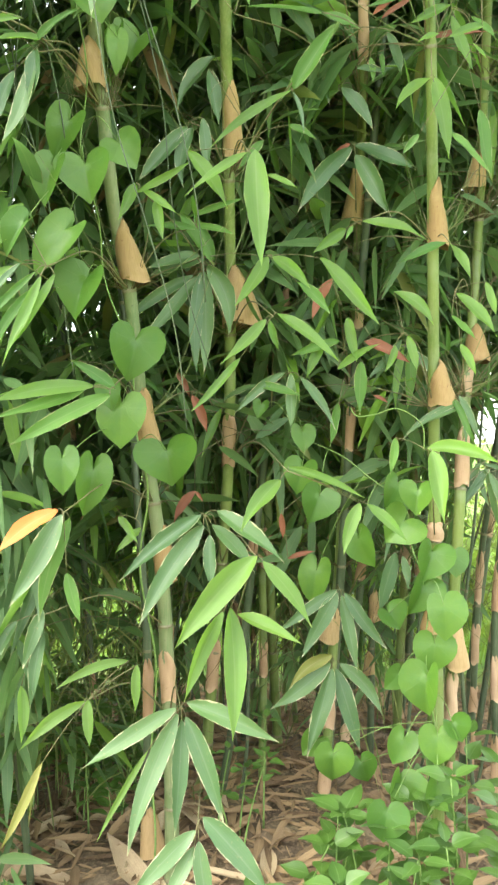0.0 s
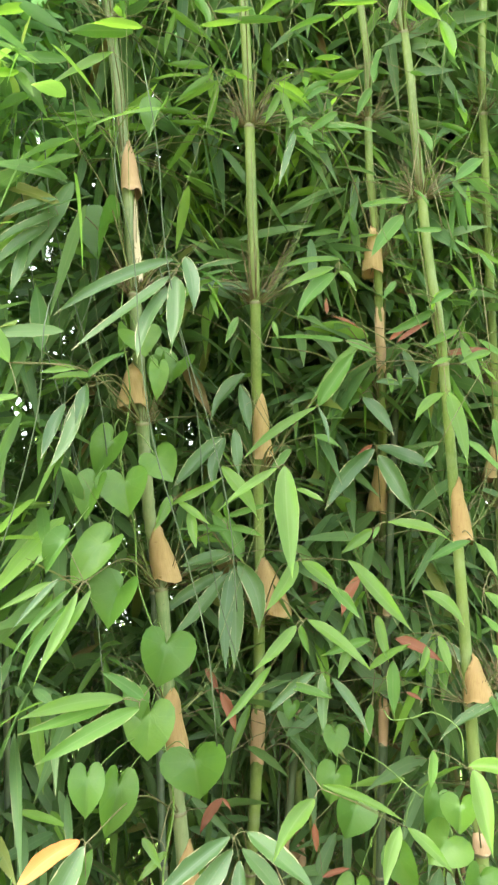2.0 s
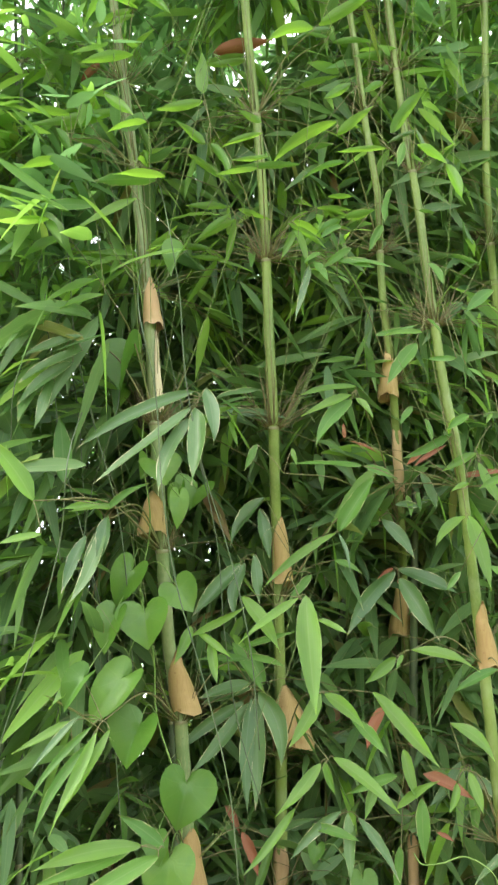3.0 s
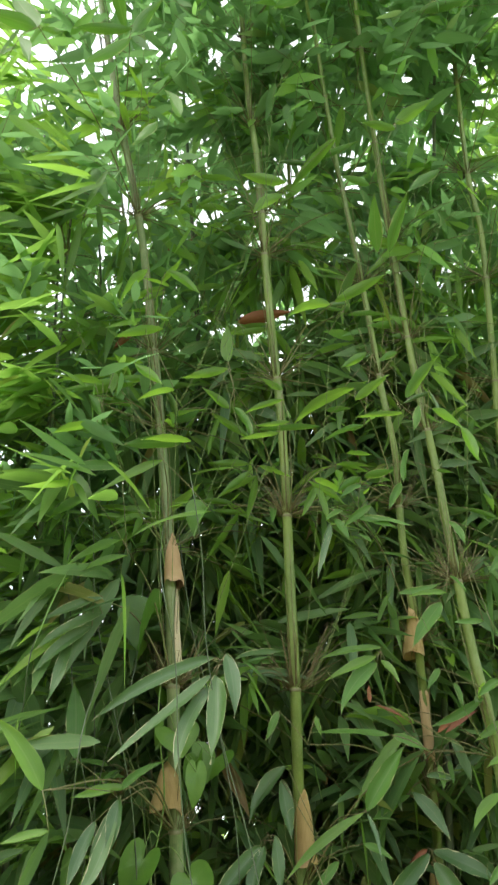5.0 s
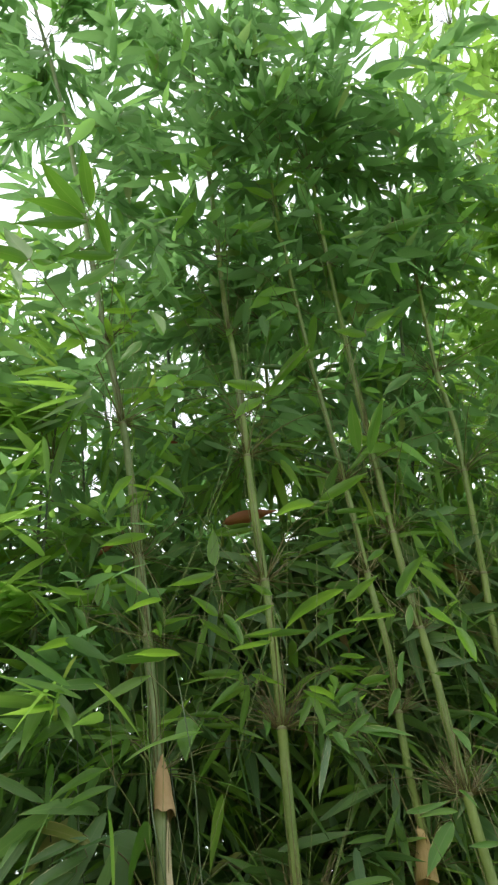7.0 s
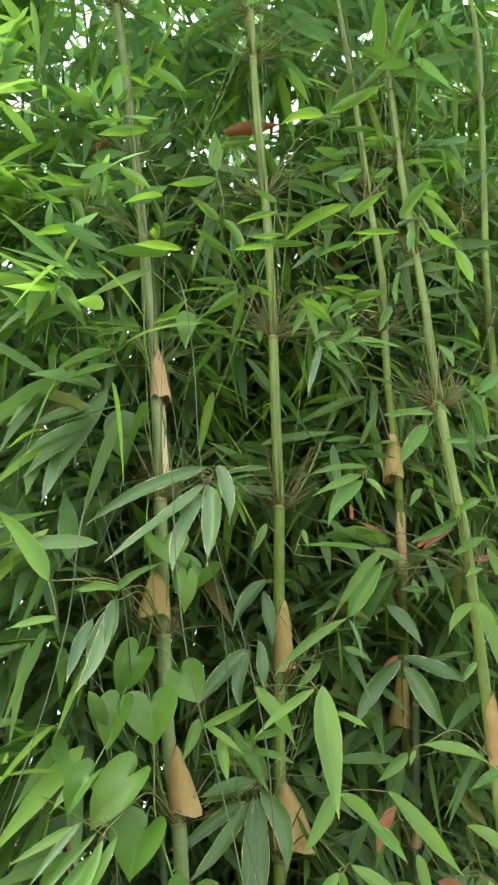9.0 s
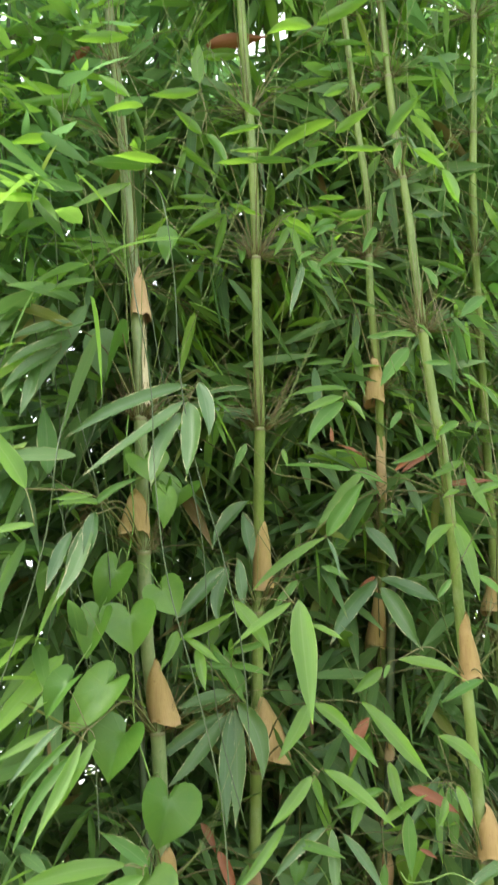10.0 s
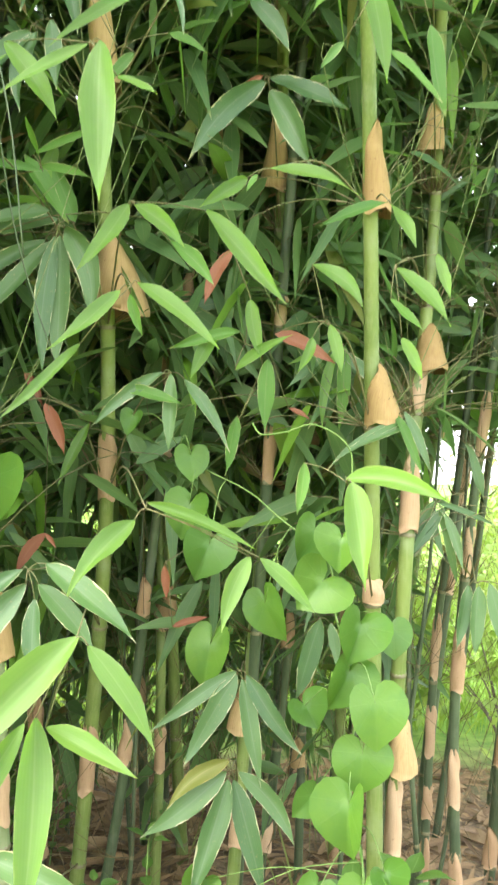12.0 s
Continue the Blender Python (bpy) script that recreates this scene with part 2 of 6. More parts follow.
MAT_TWIG = plain_material("brown_green_twig", (0.09, 0.11, 0.035), (0.20, 0.16, 0.08))
MAT_TWIG_DRY = plain_material("dry_whorl_twig", (0.075, 0.06, 0.022), (0.17, 0.135, 0.055))
MAT_TWIG_PALE = plain_material("pale_green_branchlet", (0.11, 0.16, 0.045), (0.23, 0.26, 0.10))
MAT_VINE = plain_material("green_vine_stem", (0.10, 0.19, 0.04), (0.20, 0.30, 0.08))
MAT_BARK = plain_material("grey_bark", (0.10, 0.08, 0.06), (0.2, 0.17, 0.13), 0.9, 12)


def ground_material():
    n = Nodes("soil_litter_and_meadow")
    co = n.tree.nodes.new("ShaderNodeTexCoord")
    sep = n.add("ShaderNodeSeparateXYZ", Vector=co.outputs["Object"])
    big = n.noise(co.outputs["Object"], 1.3, 4.0)
    mid = n.noise(co.outputs["Object"], 9.0, 5.0)
    fine = n.noise(co.outputs["Object"], 70.0, 4.0)
    soil = n.ramp(mid, (0.25, (0.06, 0.04, 0.025)), (0.5, (0.13, 0.095, 0.055)), (0.75, (0.28, 0.21, 0.13)))
    soil = n.mix(n.math("MULTIPLY", n.step(fine, 0.45, 0.7), 0.6), soil, (0.36, 0.26, 0.15, 1))
    grass = n.mix(n.step(mid, 0.3, 0.7), (0.10, 0.22, 0.035, 1), (0.22, 0.36, 0.06, 1))
    reach = n.math("ADD", sep.outputs[1], n.math("MULTIPLY", big, 2.0))
    away = n.math("ADD", n.math("ABSOLUTE", sep.outputs[0]), n.math("MULTIPLY", big, 2.5))
    colour = n.mix(n.math("MAXIMUM", n.step(reach, 5.0, 6.6), n.step(away, 3.2, 5.0)), soil, grass)
    return n.finish(colour, 0.9, n.math("ADD", fine, mid), 0.6, 0.01)


MAT_GROUND = ground_material()

# ---- building helpers ----
rng = np.random.default_rng(7)
ORIGIN = {}


def unit(v):
    v = np.asarray(v, float)
    return v / max(np.linalg.norm(v), 1e-9)


def mesh_ob(name, verts, faces, material, parent=None, origin=None, uvs=None, label="", smooth=True):
    """One mesh object from world places; it hangs under its parent and turns about its own origin."""
    verts = np.asarray(verts, float)
    origin = np.asarray(origin if origin is not None else (ORIGIN[parent] if parent else (0, 0, 0)), float)
    me = bpy.data.meshes.new(name)
    me.from_pydata((verts - origin).tolist(), [], [tuple(int(i) for i in f) for f in faces])
    me.materials.append(material)
    if smooth:
        me.polygons.foreach_set("use_smooth", np.ones(len(me.polygons), bool))
    if uvs is not None:
        index = np.empty(len(me.loops), int)
        me.loops.foreach_get("vertex_index", index)
        me.uv_layers.new(name="UVMap").data.foreach_set("uv", np.asarray(uvs, float)[index].ravel())
    ob = new(name, me)
    if parent:
        ob.parent = parent
        ob.location = Vector(origin - ORIGIN[parent])
    else:
        ob.location = Vector(origin)
    ORIGIN[ob] = origin
    if label:
        tagged(ob, label)
    return ob


def thing(name, place, label, category, group="", kind=""):
    ob = new(name)
    ob.location = Vector(place)
    ob.empty_display_size = 0.1
    ORIGIN[ob] = np.asarray(place, float)
    return tagged(ob, label, category, group, kind)


def smooth_path(points, steps):
    """A Catmull-Rom path through the points, evenly enough spaced for tubes."""
    p = np.asarray(points, float)
    p = np.vstack([2 * p[0] - p[1], p, 2 * p[-1] - p[-2]])
    out = []
    for i in range(1, len(p) - 2):
        for s in np.linspace(0, 1, steps, endpoint=False):
            a, b, c, e = p[i - 1], p[i], p[i + 1], p[i + 2]
            out.append(0.5 * (2 * b + (c - a) * s + (2 * a - 5 * b + 4 * c - e) * s * s + (3 * b - a - 3 * c + e) * s ** 3))
    out.append(p[-2])
    return np.array(out)


def tube_data(path, radii, sides=6):
    path = np.asarray(path, float)
    radii = np.broadcast_to(np.asarray(radii, float), (len(path),))
    tang = np.gradient(path, axis=0)
    tang /= np.maximum(np.linalg.norm(tang, axis=1, keepdims=True), 1e-9)
    ref = np.where(np.abs(tang[:, 2:3]) > 0.9, np.array([[1.0, 0, 0]]), np.array([[0, 0, 1.0]]))
    if len(set((np.abs(tang[:, 2]) > 0.9).tolist())) > 1:
        ref = np.tile(np.array([[0.8, 0.55, 0.23]]), (len(path), 1))
    a = np.cross(tang, ref)
    a /= np.maximum(np.linalg.norm(a, axis=1, keepdims=True), 1e-9)
    b = np.cross(tang, a)
    ang = np.linspace(0, 2 * np.pi, sides, endpoint=False)
    verts = (path[:, None] + radii[:, None, None] * (np.cos(ang)[None, :, None] * a[:, None] + np.sin(ang)[None, :, None] * b[:, None])).reshape(-1, 3)
    faces = []
    for i in range(len(path) - 1):
        for j in range(sides):
            k = (j + 1) % sides
            faces.append((i * sides + j, i * sides + k, (i + 1) * sides + k, (i + 1) * sides + j))
    faces.append(tuple(range(sides))[::-1])
    faces.append(tuple((len(path) - 1) * sides + j for j in range(sides)))
    return verts, faces


def tubes(name, paths, material, parent, label="", sides=4):
    allv, allf, n = [], [], 0
    for path, radii in paths:
        v, f = tube_data(path, radii, sides)
        allv.append(v)
        allf += [tuple(i + n for i in q) for q in f]
        n += len(v)
    return mesh_ob(name, np.vstack(allv), allf, material, parent, label=label)


BLADE_S = np.array([0.0, 0.03, 0.09, 0.18, 0.30, 0.43, 0.56, 0.68, 0.78, 0.86, 0.92, 0.965, 1.0])
BLADE_W = np.array([0.08, 0.28, 0.57, 0.84, 0.98, 1.0, 0.91, 0.73, 0.51, 0.30, 0.15, 0.05, 0.0])
OVATE_W = np.array([0.04, 0.30, 0.62, 0.90, 1.0, 0.95, 0.82, 0.62, 0.42, 0.25, 0.13, 0.05, 0.0])


def blade_data(base, tip, width, arch, facing, fold=0.18, twist=0.0, wave=0.0, profile=BLADE_W, seed=0):
    """A leaf blade from base to tip: arched midrib, folded along the rib, five columns wide."""
    base, tip = np.asarray(base, float), np.asarray(tip, float)
    axis = tip - base
    length = np.linalg.norm(axis)
    axis = axis / length
    normal = unit(np.asarray(facing, float) - axis * np.dot(facing, axis))
    side = np.cross(axis, normal)
    up = np.array([0, 0, 1.0]) - axis * axis[2]
    up = unit(up) if np.linalg.norm(up) > 0.25 else normal
    cols = np.array([-1.0, -0.5, 0.0, 0.5, 1.0])
    local = np.random.default_rng(seed)
    ph, bow = local.uniform(0, 6.28), local.normal(0, 0.022)
    frays = local.uniform(0.92, 1.03, (len(BLADE_S), 2))
    hook = local.normal(0, 0.05)
    verts, uvs = [], []
    for (s, w), fray in zip(zip(BLADE_S, profile), frays):
        mid = base + axis * length * s + up * (arch * length * 4 * s * (1 - s) * 0.6) + side * (bow * length * math.sin(math.pi * s) + hook * length * s * s * s)
        a = twist * (s - 0.3)
        sd = side * math.cos(a) + normal * math.sin(a)
        nm = normal * math.cos(a) - side * math.sin(a)
        for c in cols:
            ripple = wave * width * math.sin(9 * s + ph + c * 2) * abs(c)
            verts.append(mid + sd * (c * w * width / 2 * fray[0 if c < 0 else 1]) + nm * (fold * w * width * (abs(c) ** 1.4) * 0.5 + ripple))
            uvs.append((0.5 + c * 0.5, s))
    faces = [(i * 5 + j, i * 5 + j + 1, i * 5 + j + 6, i * 5 + j + 5) for i in range(len(BLADE_S) - 1) for j in range(4)]
    return np.array(verts), faces, uvs


CLOUD_S = np.array([0.0, 0.10, 0.32, 0.58, 0.82, 1.0])
CLOUD_W = np.array([0.08, 0.66, 1.0, 0.84, 0.36, 0.0])


def leaf_cloud(name, base, axis, length, width, material, parent, label="", sag=0.25, flat=0.35, up=(0, -0.5, 0.8)):
    """Many blades joined: base places, directions, lengths and widths as arrays."""
    n = len(base)
    axis = axis / np.maximum(np.linalg.norm(axis, axis=1, keepdims=True), 1e-9)
    ref = rng.normal(0, 1, (n, 3)) * (1 - flat) + np.array(up) * (0.4 + flat)
    side = np.cross(axis, ref)
    side /= np.maximum(np.linalg.norm(side, axis=1, keepdims=True), 1e-9)
    normal = np.cross(side, axis)
    verts = np.empty((n, len(CLOUD_S), 3, 3))
    drop = rng.uniform(0.3, 1.4, n) * sag
    for i, (s, w) in enumerate(zip(CLOUD_S, CLOUD_W)):
        mid = base + axis * (length * s)[:, None]
        mid[:, 2] -= drop * length * s * s
        for j, c in enumerate((-1, 0, 1)):
            verts[:, i, j] = mid + side * (c * w * width / 2)[:, None] + normal * (0.13 * abs(c) * w * width)[:, None]
    m = len(CLOUD_S) * 3
    quad = np.array([(i * 3 + j, i * 3 + j + 1, i * 3 + j + 4, i * 3 + j + 3) for i in range(len(CLOUD_S) - 1) for j in range(2)])
    faces = (quad[None] + (np.arange(n) * m)[:, None, None]).reshape(-1, 4)
    uv = np.array([((0.0, 0.5, 1.0)[j], s) for s in CLOUD_S for j in range(3)])
    origin = ORIGIN[parent] if parent else np.zeros(3)
    me = bpy.data.meshes.new(name)
    flatv = (verts.reshape(-1, 3) - origin)
    me.vertices.add(len(flatv))
    me.vertices.foreach_set("co", flatv.ravel())
    me.loops.add(faces.size)
    me.loops.foreach_set("vertex_index", faces.ravel())
    me.polygons.add(len(faces))
    me.polygons.foreach_set("loop_start", np.arange(0, faces.size, 4))
    me.polygons.foreach_set("use_smooth", np.ones(len(faces), bool))
    me.update(calc_edges=True)
    me.uv_layers.new(name="UVMap").data.foreach_set("uv", np.tile(uv, (n, 1))[faces.ravel()].ravel())
    me.materials.append(material)
    ob = new(name, me)
    if parent:
        ob.parent = parent
    ORIGIN[ob] = origin
    return tagged(ob, label, kind="stuff")


# ---- ground ----


def ground_z(x, y):
    x, y = np.asarray(x, float), np.asarray(y, float)
    mound = 0.16 * np.exp(-((x - 0.1) / 2.2) ** 2 - ((y - 3.3) / 1.1) ** 2)
    rough = 0.018 * np.sin(3.1 * x + 1.3) * np.sin(2.7 * y) + 0.012 * np.sin(7.3 * x + 2 * y) * np.sin(6.1 * y + x)
    near = np.exp(-((x / 9) ** 2 + ((y - 3) / 9) ** 2))
    return mound + rough * near


def build_ground():
    def axis(low, high, step, far):
        inner = np.arange(low, high + step / 2, step)
        grow = np.geomspace(step * 2, far, 16)
        return np.concatenate([low - grow[::-1], inner, high + grow])
    xs, ys = axis(-3, 3.4, 0.08, 800), axis(0, 6.4, 0.08, 800)
    gx, gy = np.meshgrid(xs, ys)
    verts = np.stack([gx.ravel(), gy.ravel(), ground_z(gx, gy).ravel()], 1)
    w = len(xs)
    faces = [(j * w + i, j * w + i + 1, (j + 1) * w + i + 1, (j + 1) * w + i) for j in range(len(ys) - 1) for i in range(w - 1)]
    ob = mesh_ob("ground", verts, faces, MAT_GROUND, origin=(0, 0, 0))
    tagged(ob, "brown soil under dry litter, turning to sunlit grass behind the clump", "ground", kind="structure")


build_ground()

# ---- bamboo ----
FRONT_Z = [-1, 0, 1, 1.6, 2.1, 2.7, 3.5, 4.3, 5.2, 6.0, 7.0, 9]
FRONT_Y = [2.55, 2.55, 2.5, 2.42, 2.3, 2.05, 1.88, 1.66, 1.35, 1.0, 0.5, -1.2]
CULM_LINE = {}


def front(z):
    """How far the face of the clump stands at a height: it arches forward."""
    return np.interp(z, FRONT_Z, FRONT_Y)


def at_height(culm, z):
    path, radius, _ = CULM_LINE[culm]
    return np.array([np.interp(z, path[:, 2], path[:, k]) for k in range(3)]), float(np.interp(z, path[:, 2], radius))


def build_culm(points, r_low, r_high, nodes, material, label, group="canes of the clump"):
    """A jointed cane with a swollen scar at each node."""
    base = np.array(points[0], float)
    base[2] = float(ground_z(base[0], base[1]))
    path = smooth_path([base] + [np.array(p, float) for p in points[1:]], 8)
    order = np.maximum.accumulate(path[:, 2])
    path = path[np.concatenate([[True], order[1:] > order[:-1] + 1e-4])]
    culm = thing("bamboo_culm", base, label, "bamboo", group)
    top = path[-1, 2]
    # resample with rings round each node
    zs = list(np.linspace(base[2] - 0.03, top, int(top * 9)))
    for z in nodes:
        zs += [z - 0.03, z - 0.008, z, z + 0.008, z + 0.03]
    zs = np.array(sorted(q for q in zs if q <= top))
    line = np.stack([np.interp(zs, path[:, 2], path[:, 0]), np.interp(zs, path[:, 2], path[:, 1]), zs], 1)
    radius = r_low + (r_high - r_low) * np.clip(zs / top, 0, 1) ** 1.15
    swell = np.zeros(len(zs))
    for z in nodes:
        swell += 0.10 * np.exp(-((zs - z) / 0.007) ** 2) - 0.04 * np.exp(-((zs - z - 0.022) / 0.012) ** 2)
    v, f = tube_data(line, radius * (1 + swell), 14)
    mesh_ob("stem", v, f, material, culm)
    CULM_LINE[culm] = (line, radius, sorted(nodes))
    for z in nodes:
        if z < top - 0.1:
            c, r = at_height(culm, z)
            ahead, _ = at_height(culm, z + 0.02)
            d = unit(ahead - c)
            rv, rf = tube_data([c - d * 0.007, c - d * 0.003, c + d * 0.002, c + d * 0.006], [r * 1.01, r * 1.13, r * 1.12, r * 1.02], 14)
            mesh_ob("node_ring", rv, rf, MAT_NODE, culm, origin=c)
    return culm


def sheath(culm, z, height, width, side, material=None, wrap=2.8):
    """A papery culm sheath: it wraps the cane at its foot and narrows to a loose point; side says where it flares."""
    c, r = at_height(culm, z)
    local = np.random.default_rng(abs(int(z * 1000)) + int(width * 1000))
    flare = max(width / 2 / r, 1.12) * (1.42 if side else 1.05)
    turn = {1: -0.35, -1: math.pi + 0.35, 0: -math.pi / 2}[side] + local.uniform(-0.25, 0.25)
    span0, span1 = (wrap, local.uniform(0.15, 0.7) * wrap / 2.8) if side else (3.1, local.uniform(0.4, 1.6))
    rows, cols = 11, 13
    local_pow = local.uniform(1.6, 3.0)
    outer, uvs = [], []
    for i in range(rows):
        s = i / (rows - 1)
        centre, rr = at_height(culm, z + height * s)
        half = span0 + (span1 - span0) * s ** local_pow
        puff = 1.06 + (flare - 1.06) * (math.sin(math.pi * min(1, 0.25 + s * 0.75)) ** 0.8 * 0.55 if side == 0 else (1 - s) ** 0.7 * min(1, 0.92 + s * 2))
        for j in range(cols):
            q = j / (cols - 1) * 2 - 1
            a = turn + half * q
            away = math.cos(a - turn)
            rad = rr * (1.05 + (puff - 1.05) * max(0, 0.35 + 0.65 * away)) + 0.004 * math.sin(5 * q + 7 * s + z * 9) * s
            edge = 0.02 * height * math.sin(q * 9 + z * 20)
            outer.append(centre + np.array([math.cos(a) * rad, math.sin(a) * rad, edge * (2.2 if i == 0 else 1) if i in (0, rows - 1) else 0.3 * edge * s]))
            uvs.append((j / (cols - 1), s))
    outer = np.array(outer)
    mid = np.repeat([at_height(culm, z + height * i / (rows - 1))[0] for i in range(rows)], cols, axis=0)
    inward = mid - outer
    inner = outer + inward / np.maximum(np.linalg.norm(inward, axis=1, keepdims=True), 1e-6) * 0.0012
    n = rows * cols
    faces = []
    for i in range(rows - 1):
        for j in range(cols - 1):
            a, b, e, d = i * cols + j, i * cols + j + 1, (i + 1) * cols + j + 1, (i + 1) * cols + j
            faces += [(a, b, e, d), (d + n, e + n, b + n, a + n)]
    for i in range(rows - 1):
        for j in (0, cols - 1):
            faces.append((i * cols + j, (i + 1) * cols + j, (i + 1) * cols + j + n, i * cols + j + n))
    for j in range(cols - 1):
        for i in (0, rows - 1):
            faces.append((i * cols + j, i * cols + j + 1, i * cols + j + 1 + n, i * cols + j + n))
    mesh_ob("culm_sheath", np.vstack([outer, inner]), faces, material or (MAT_SHEATH if side else MAT_SHEATH_PINK), culm, origin=c, uvs=uvs + uvs, label="papery tan sheath wrapped round the cane")


def whorl(culm, z, count, reach, seed, material=None):
    """A tuft of thin dry branchlets round a node."""
    local = np.random.default_rng(seed)
    c, r = at_height(culm, z)
    paths = []
    for _ in range(count):
        a = local.uniform(0, 2 * np.pi)
        out = np.array([math.cos(a), math.sin(a) * 0.8 - 0.15, 0])
        long = reach * local.uniform(0.35, 1.0)
        rise = local.uniform(0.2, 2.4)
        p0 = c + out * r * 0.9
        p1 = p0 + (out * 0.6 + np.array([0, 0, rise * 0.4])) * long * 0.4
        p2 = p0 + (out * 0.9 + np.array([0, 0, rise])) * long * 0.8
        p3 = p2 + np.array([local.normal(0, 0.2), local.normal(0, 0.2), local.uniform(-0.3, 0.4)]) * long * 0.4
        paths.append((smooth_path([p0, p1, p2, p3], 3), np.linspace(0.0013, 0.0005, 10)))
    tubes("branch_tuft", paths, material or MAT_TWIG_DRY, culm, "tuft of thin dry brown branchlets")


LEAF_SEED = [0]


def sprig(culm, root, leaves):
    """A leafy branchlet: a thin twig from the cane's nearest node below to the root of its blades."""
    root = np.array(root, float)
    nodes = CULM_LINE[culm][2]
    z = min(nodes, key=lambda q: abs(q - (root[2] - 0.12)))
    start, _ = at_height(culm, z)
    middle = (start + root) / 2 + np.array([0, 0, min(0.07, 0.2 * np.linalg.norm(root - start))])
    v, f = tube_data(smooth_path([start, middle, root], 6), np.linspace(0.0028, 0.0014, 13), 5)
    twig = mesh_ob("leafy_branch", v, f, MAT_TWIG, culm, origin=root, label="thin twig carrying a spray of bamboo leaves")
    for kind, bx, by, bz, tx, ty, tz, width, arch in leaves:
        LEAF_SEED[0] += 1
        local = np.random.default_rng(LEAF_SEED[0])
        base, tip = np.array([bx, by, bz]), np.array([tx, ty, tz])
        width = min(0.88 * width, 0.27 * np.linalg.norm(tip - base))
        if tip[2] < 3.2:
            facing = np.array([0.1, -1, 0.3])
        else:
            facing = np.array([0.05, 0.55, 0.85])
        facing = facing + local.normal(0, 0.2, 3)
        bv, bf, uv = blade_data(base, tip, width * 0.93, arch * 0.45, facing, local.uniform(0.2, 0.62), local.normal(0, 0.45), 0.07, BLADE_W, LEAF_SEED[0])
        leaf = mesh_ob("leaf", bv, bf, LEAF[kind], twig, origin=base, uvs=uv)
        if kind in ("brown", "orange", "yellow"):
            tagged(leaf, {"brown": "dry reddish-brown leaf", "orange": "dry orange leaf", "yellow": "yellowing leaf"}[kind])
        stalk = unit(base - root) if np.linalg.norm(base - root) > 0.004 else None
        if stalk is not None and np.linalg.norm(base - root) < 0.4:
            sv, sf = tube_data(smooth_path([root, (root + base) / 2 + np.array([0, 0, 0.006]), base], 3), 0.0011, 4)
            mesh_ob("leaf_stalk", sv, sf, MAT_TWIG, twig, origin=root)


# canes that stand at the face of the clump
culm_a = build_culm([(-0.235, 2.46, 0), (-0.238, 2.445, 0.5), (-0.262, 2.41, 1.08), (-0.305, 2.364, 1.44), (-0.337, 2.276, 1.87), (-0.374, 2.2, 2.12), (-0.407, 1.955, 2.77), (-0.437, 1.886, 3.11), (-0.498, 1.765, 3.63), (-0.58, 1.61, 4.2), (-0.69, 1.437, 4.72), (-0.78, 1.25, 5.2), (-0.95, 0.9, 6.0), (-1.15, 0.5, 6.7), (-1.3, 0.1, 7.2)],
                    0.023, 0.006, [0.12, 0.34, 0.62, 0.9, 1.27, 1.52, 1.88, 2.33, 2.67, 3.05, 3.45, 3.72, 4.25, 4.62, 5.0, 5.4, 5.8, 6.3], MAT_CULM_MIX, "pale green-grey bamboo cane with peeling tan sheaths")
culm_b = build_culm([(-0.33, 2.55, 0), (-0.325, 2.54, 0.3), (-0.316, 2.512, 0.77), (-0.35, 2.55, 1.2), (-0.42, 2.6, 2.0), (-0.6, 2.5, 3.2), (-0.9, 2.3, 4.6)],
                    0.014, 0.005, [0.15, 0.4, 0.58, 0.8, 1.1, 1.5, 1.9, 2.4, 2.9, 3.4, 4.0], MAT_CULM_DARK, "thin dark bamboo cane with a tan sheath")
culm_c = build_culm([(-0.203, 2.950, 0.000), (-0.183, 2.930, 0.019), (-0.124, 2.894, 0.707), (-0.073, 2.735, 1.323), (-0.060, 2.582, 1.856), (-0.061, 2.411, 2.269), (-0.064, 2.240, 2.557), (-0.065, 2.145, 2.726), (-0.074, 2.052, 3.014), (-0.086, 1.929, 3.418), (-0.105, 1.845, 3.702), (-0.133, 1.746, 4.018), (-0.163, 1.582, 4.530), (-0.199, 1.478, 4.830), (-0.239, 1.236, 5.463), (-0.300, 0.900, 6.100), (-0.420, 0.300, 7.000)],
                    0.0215, 0.006, [0.1, 0.36, 0.7, 1.03, 1.39, 1.8, 2.24, 2.72, 3.22, 3.68, 4.15, 4.32, 4.7, 5.1, 5.5, 6.0, 6.5], MAT_CULM_YOUNG, "tall green bamboo cane with tan sheaths at its nodes")
culm_d = build_culm([(0.259, 2.881, 0.000), (0.269, 2.861, 0.233), (0.305, 2.882, 0.770), (0.333, 2.891, 1.154), (0.359, 2.921, 1.581), (0.369, 2.753, 2.095), (0.360, 2.576, 2.416), (0.337, 2.375, 2.657), (0.316, 2.208, 2.927), (0.291, 2.118, 3.164), (0.284, 1.999, 3.499), (0.259, 1.952, 3.652), (0.224, 1.852, 3.990), (0.164, 1.709, 4.453), (0.134, 1.636, 4.665), (0.050, 1.300, 5.400), (-0.020, 0.800, 6.400)],
                    0.0185, 0.005, [0.15, 0.32, 0.53, 0.8, 1.2, 1.62, 2.1, 2.5, 2.9, 3.3, 3.75, 4.1, 4.5, 4.9, 5.4, 5.9], MAT_CULM_YOUNG, "slender green bamboo cane with brownish sheaths")
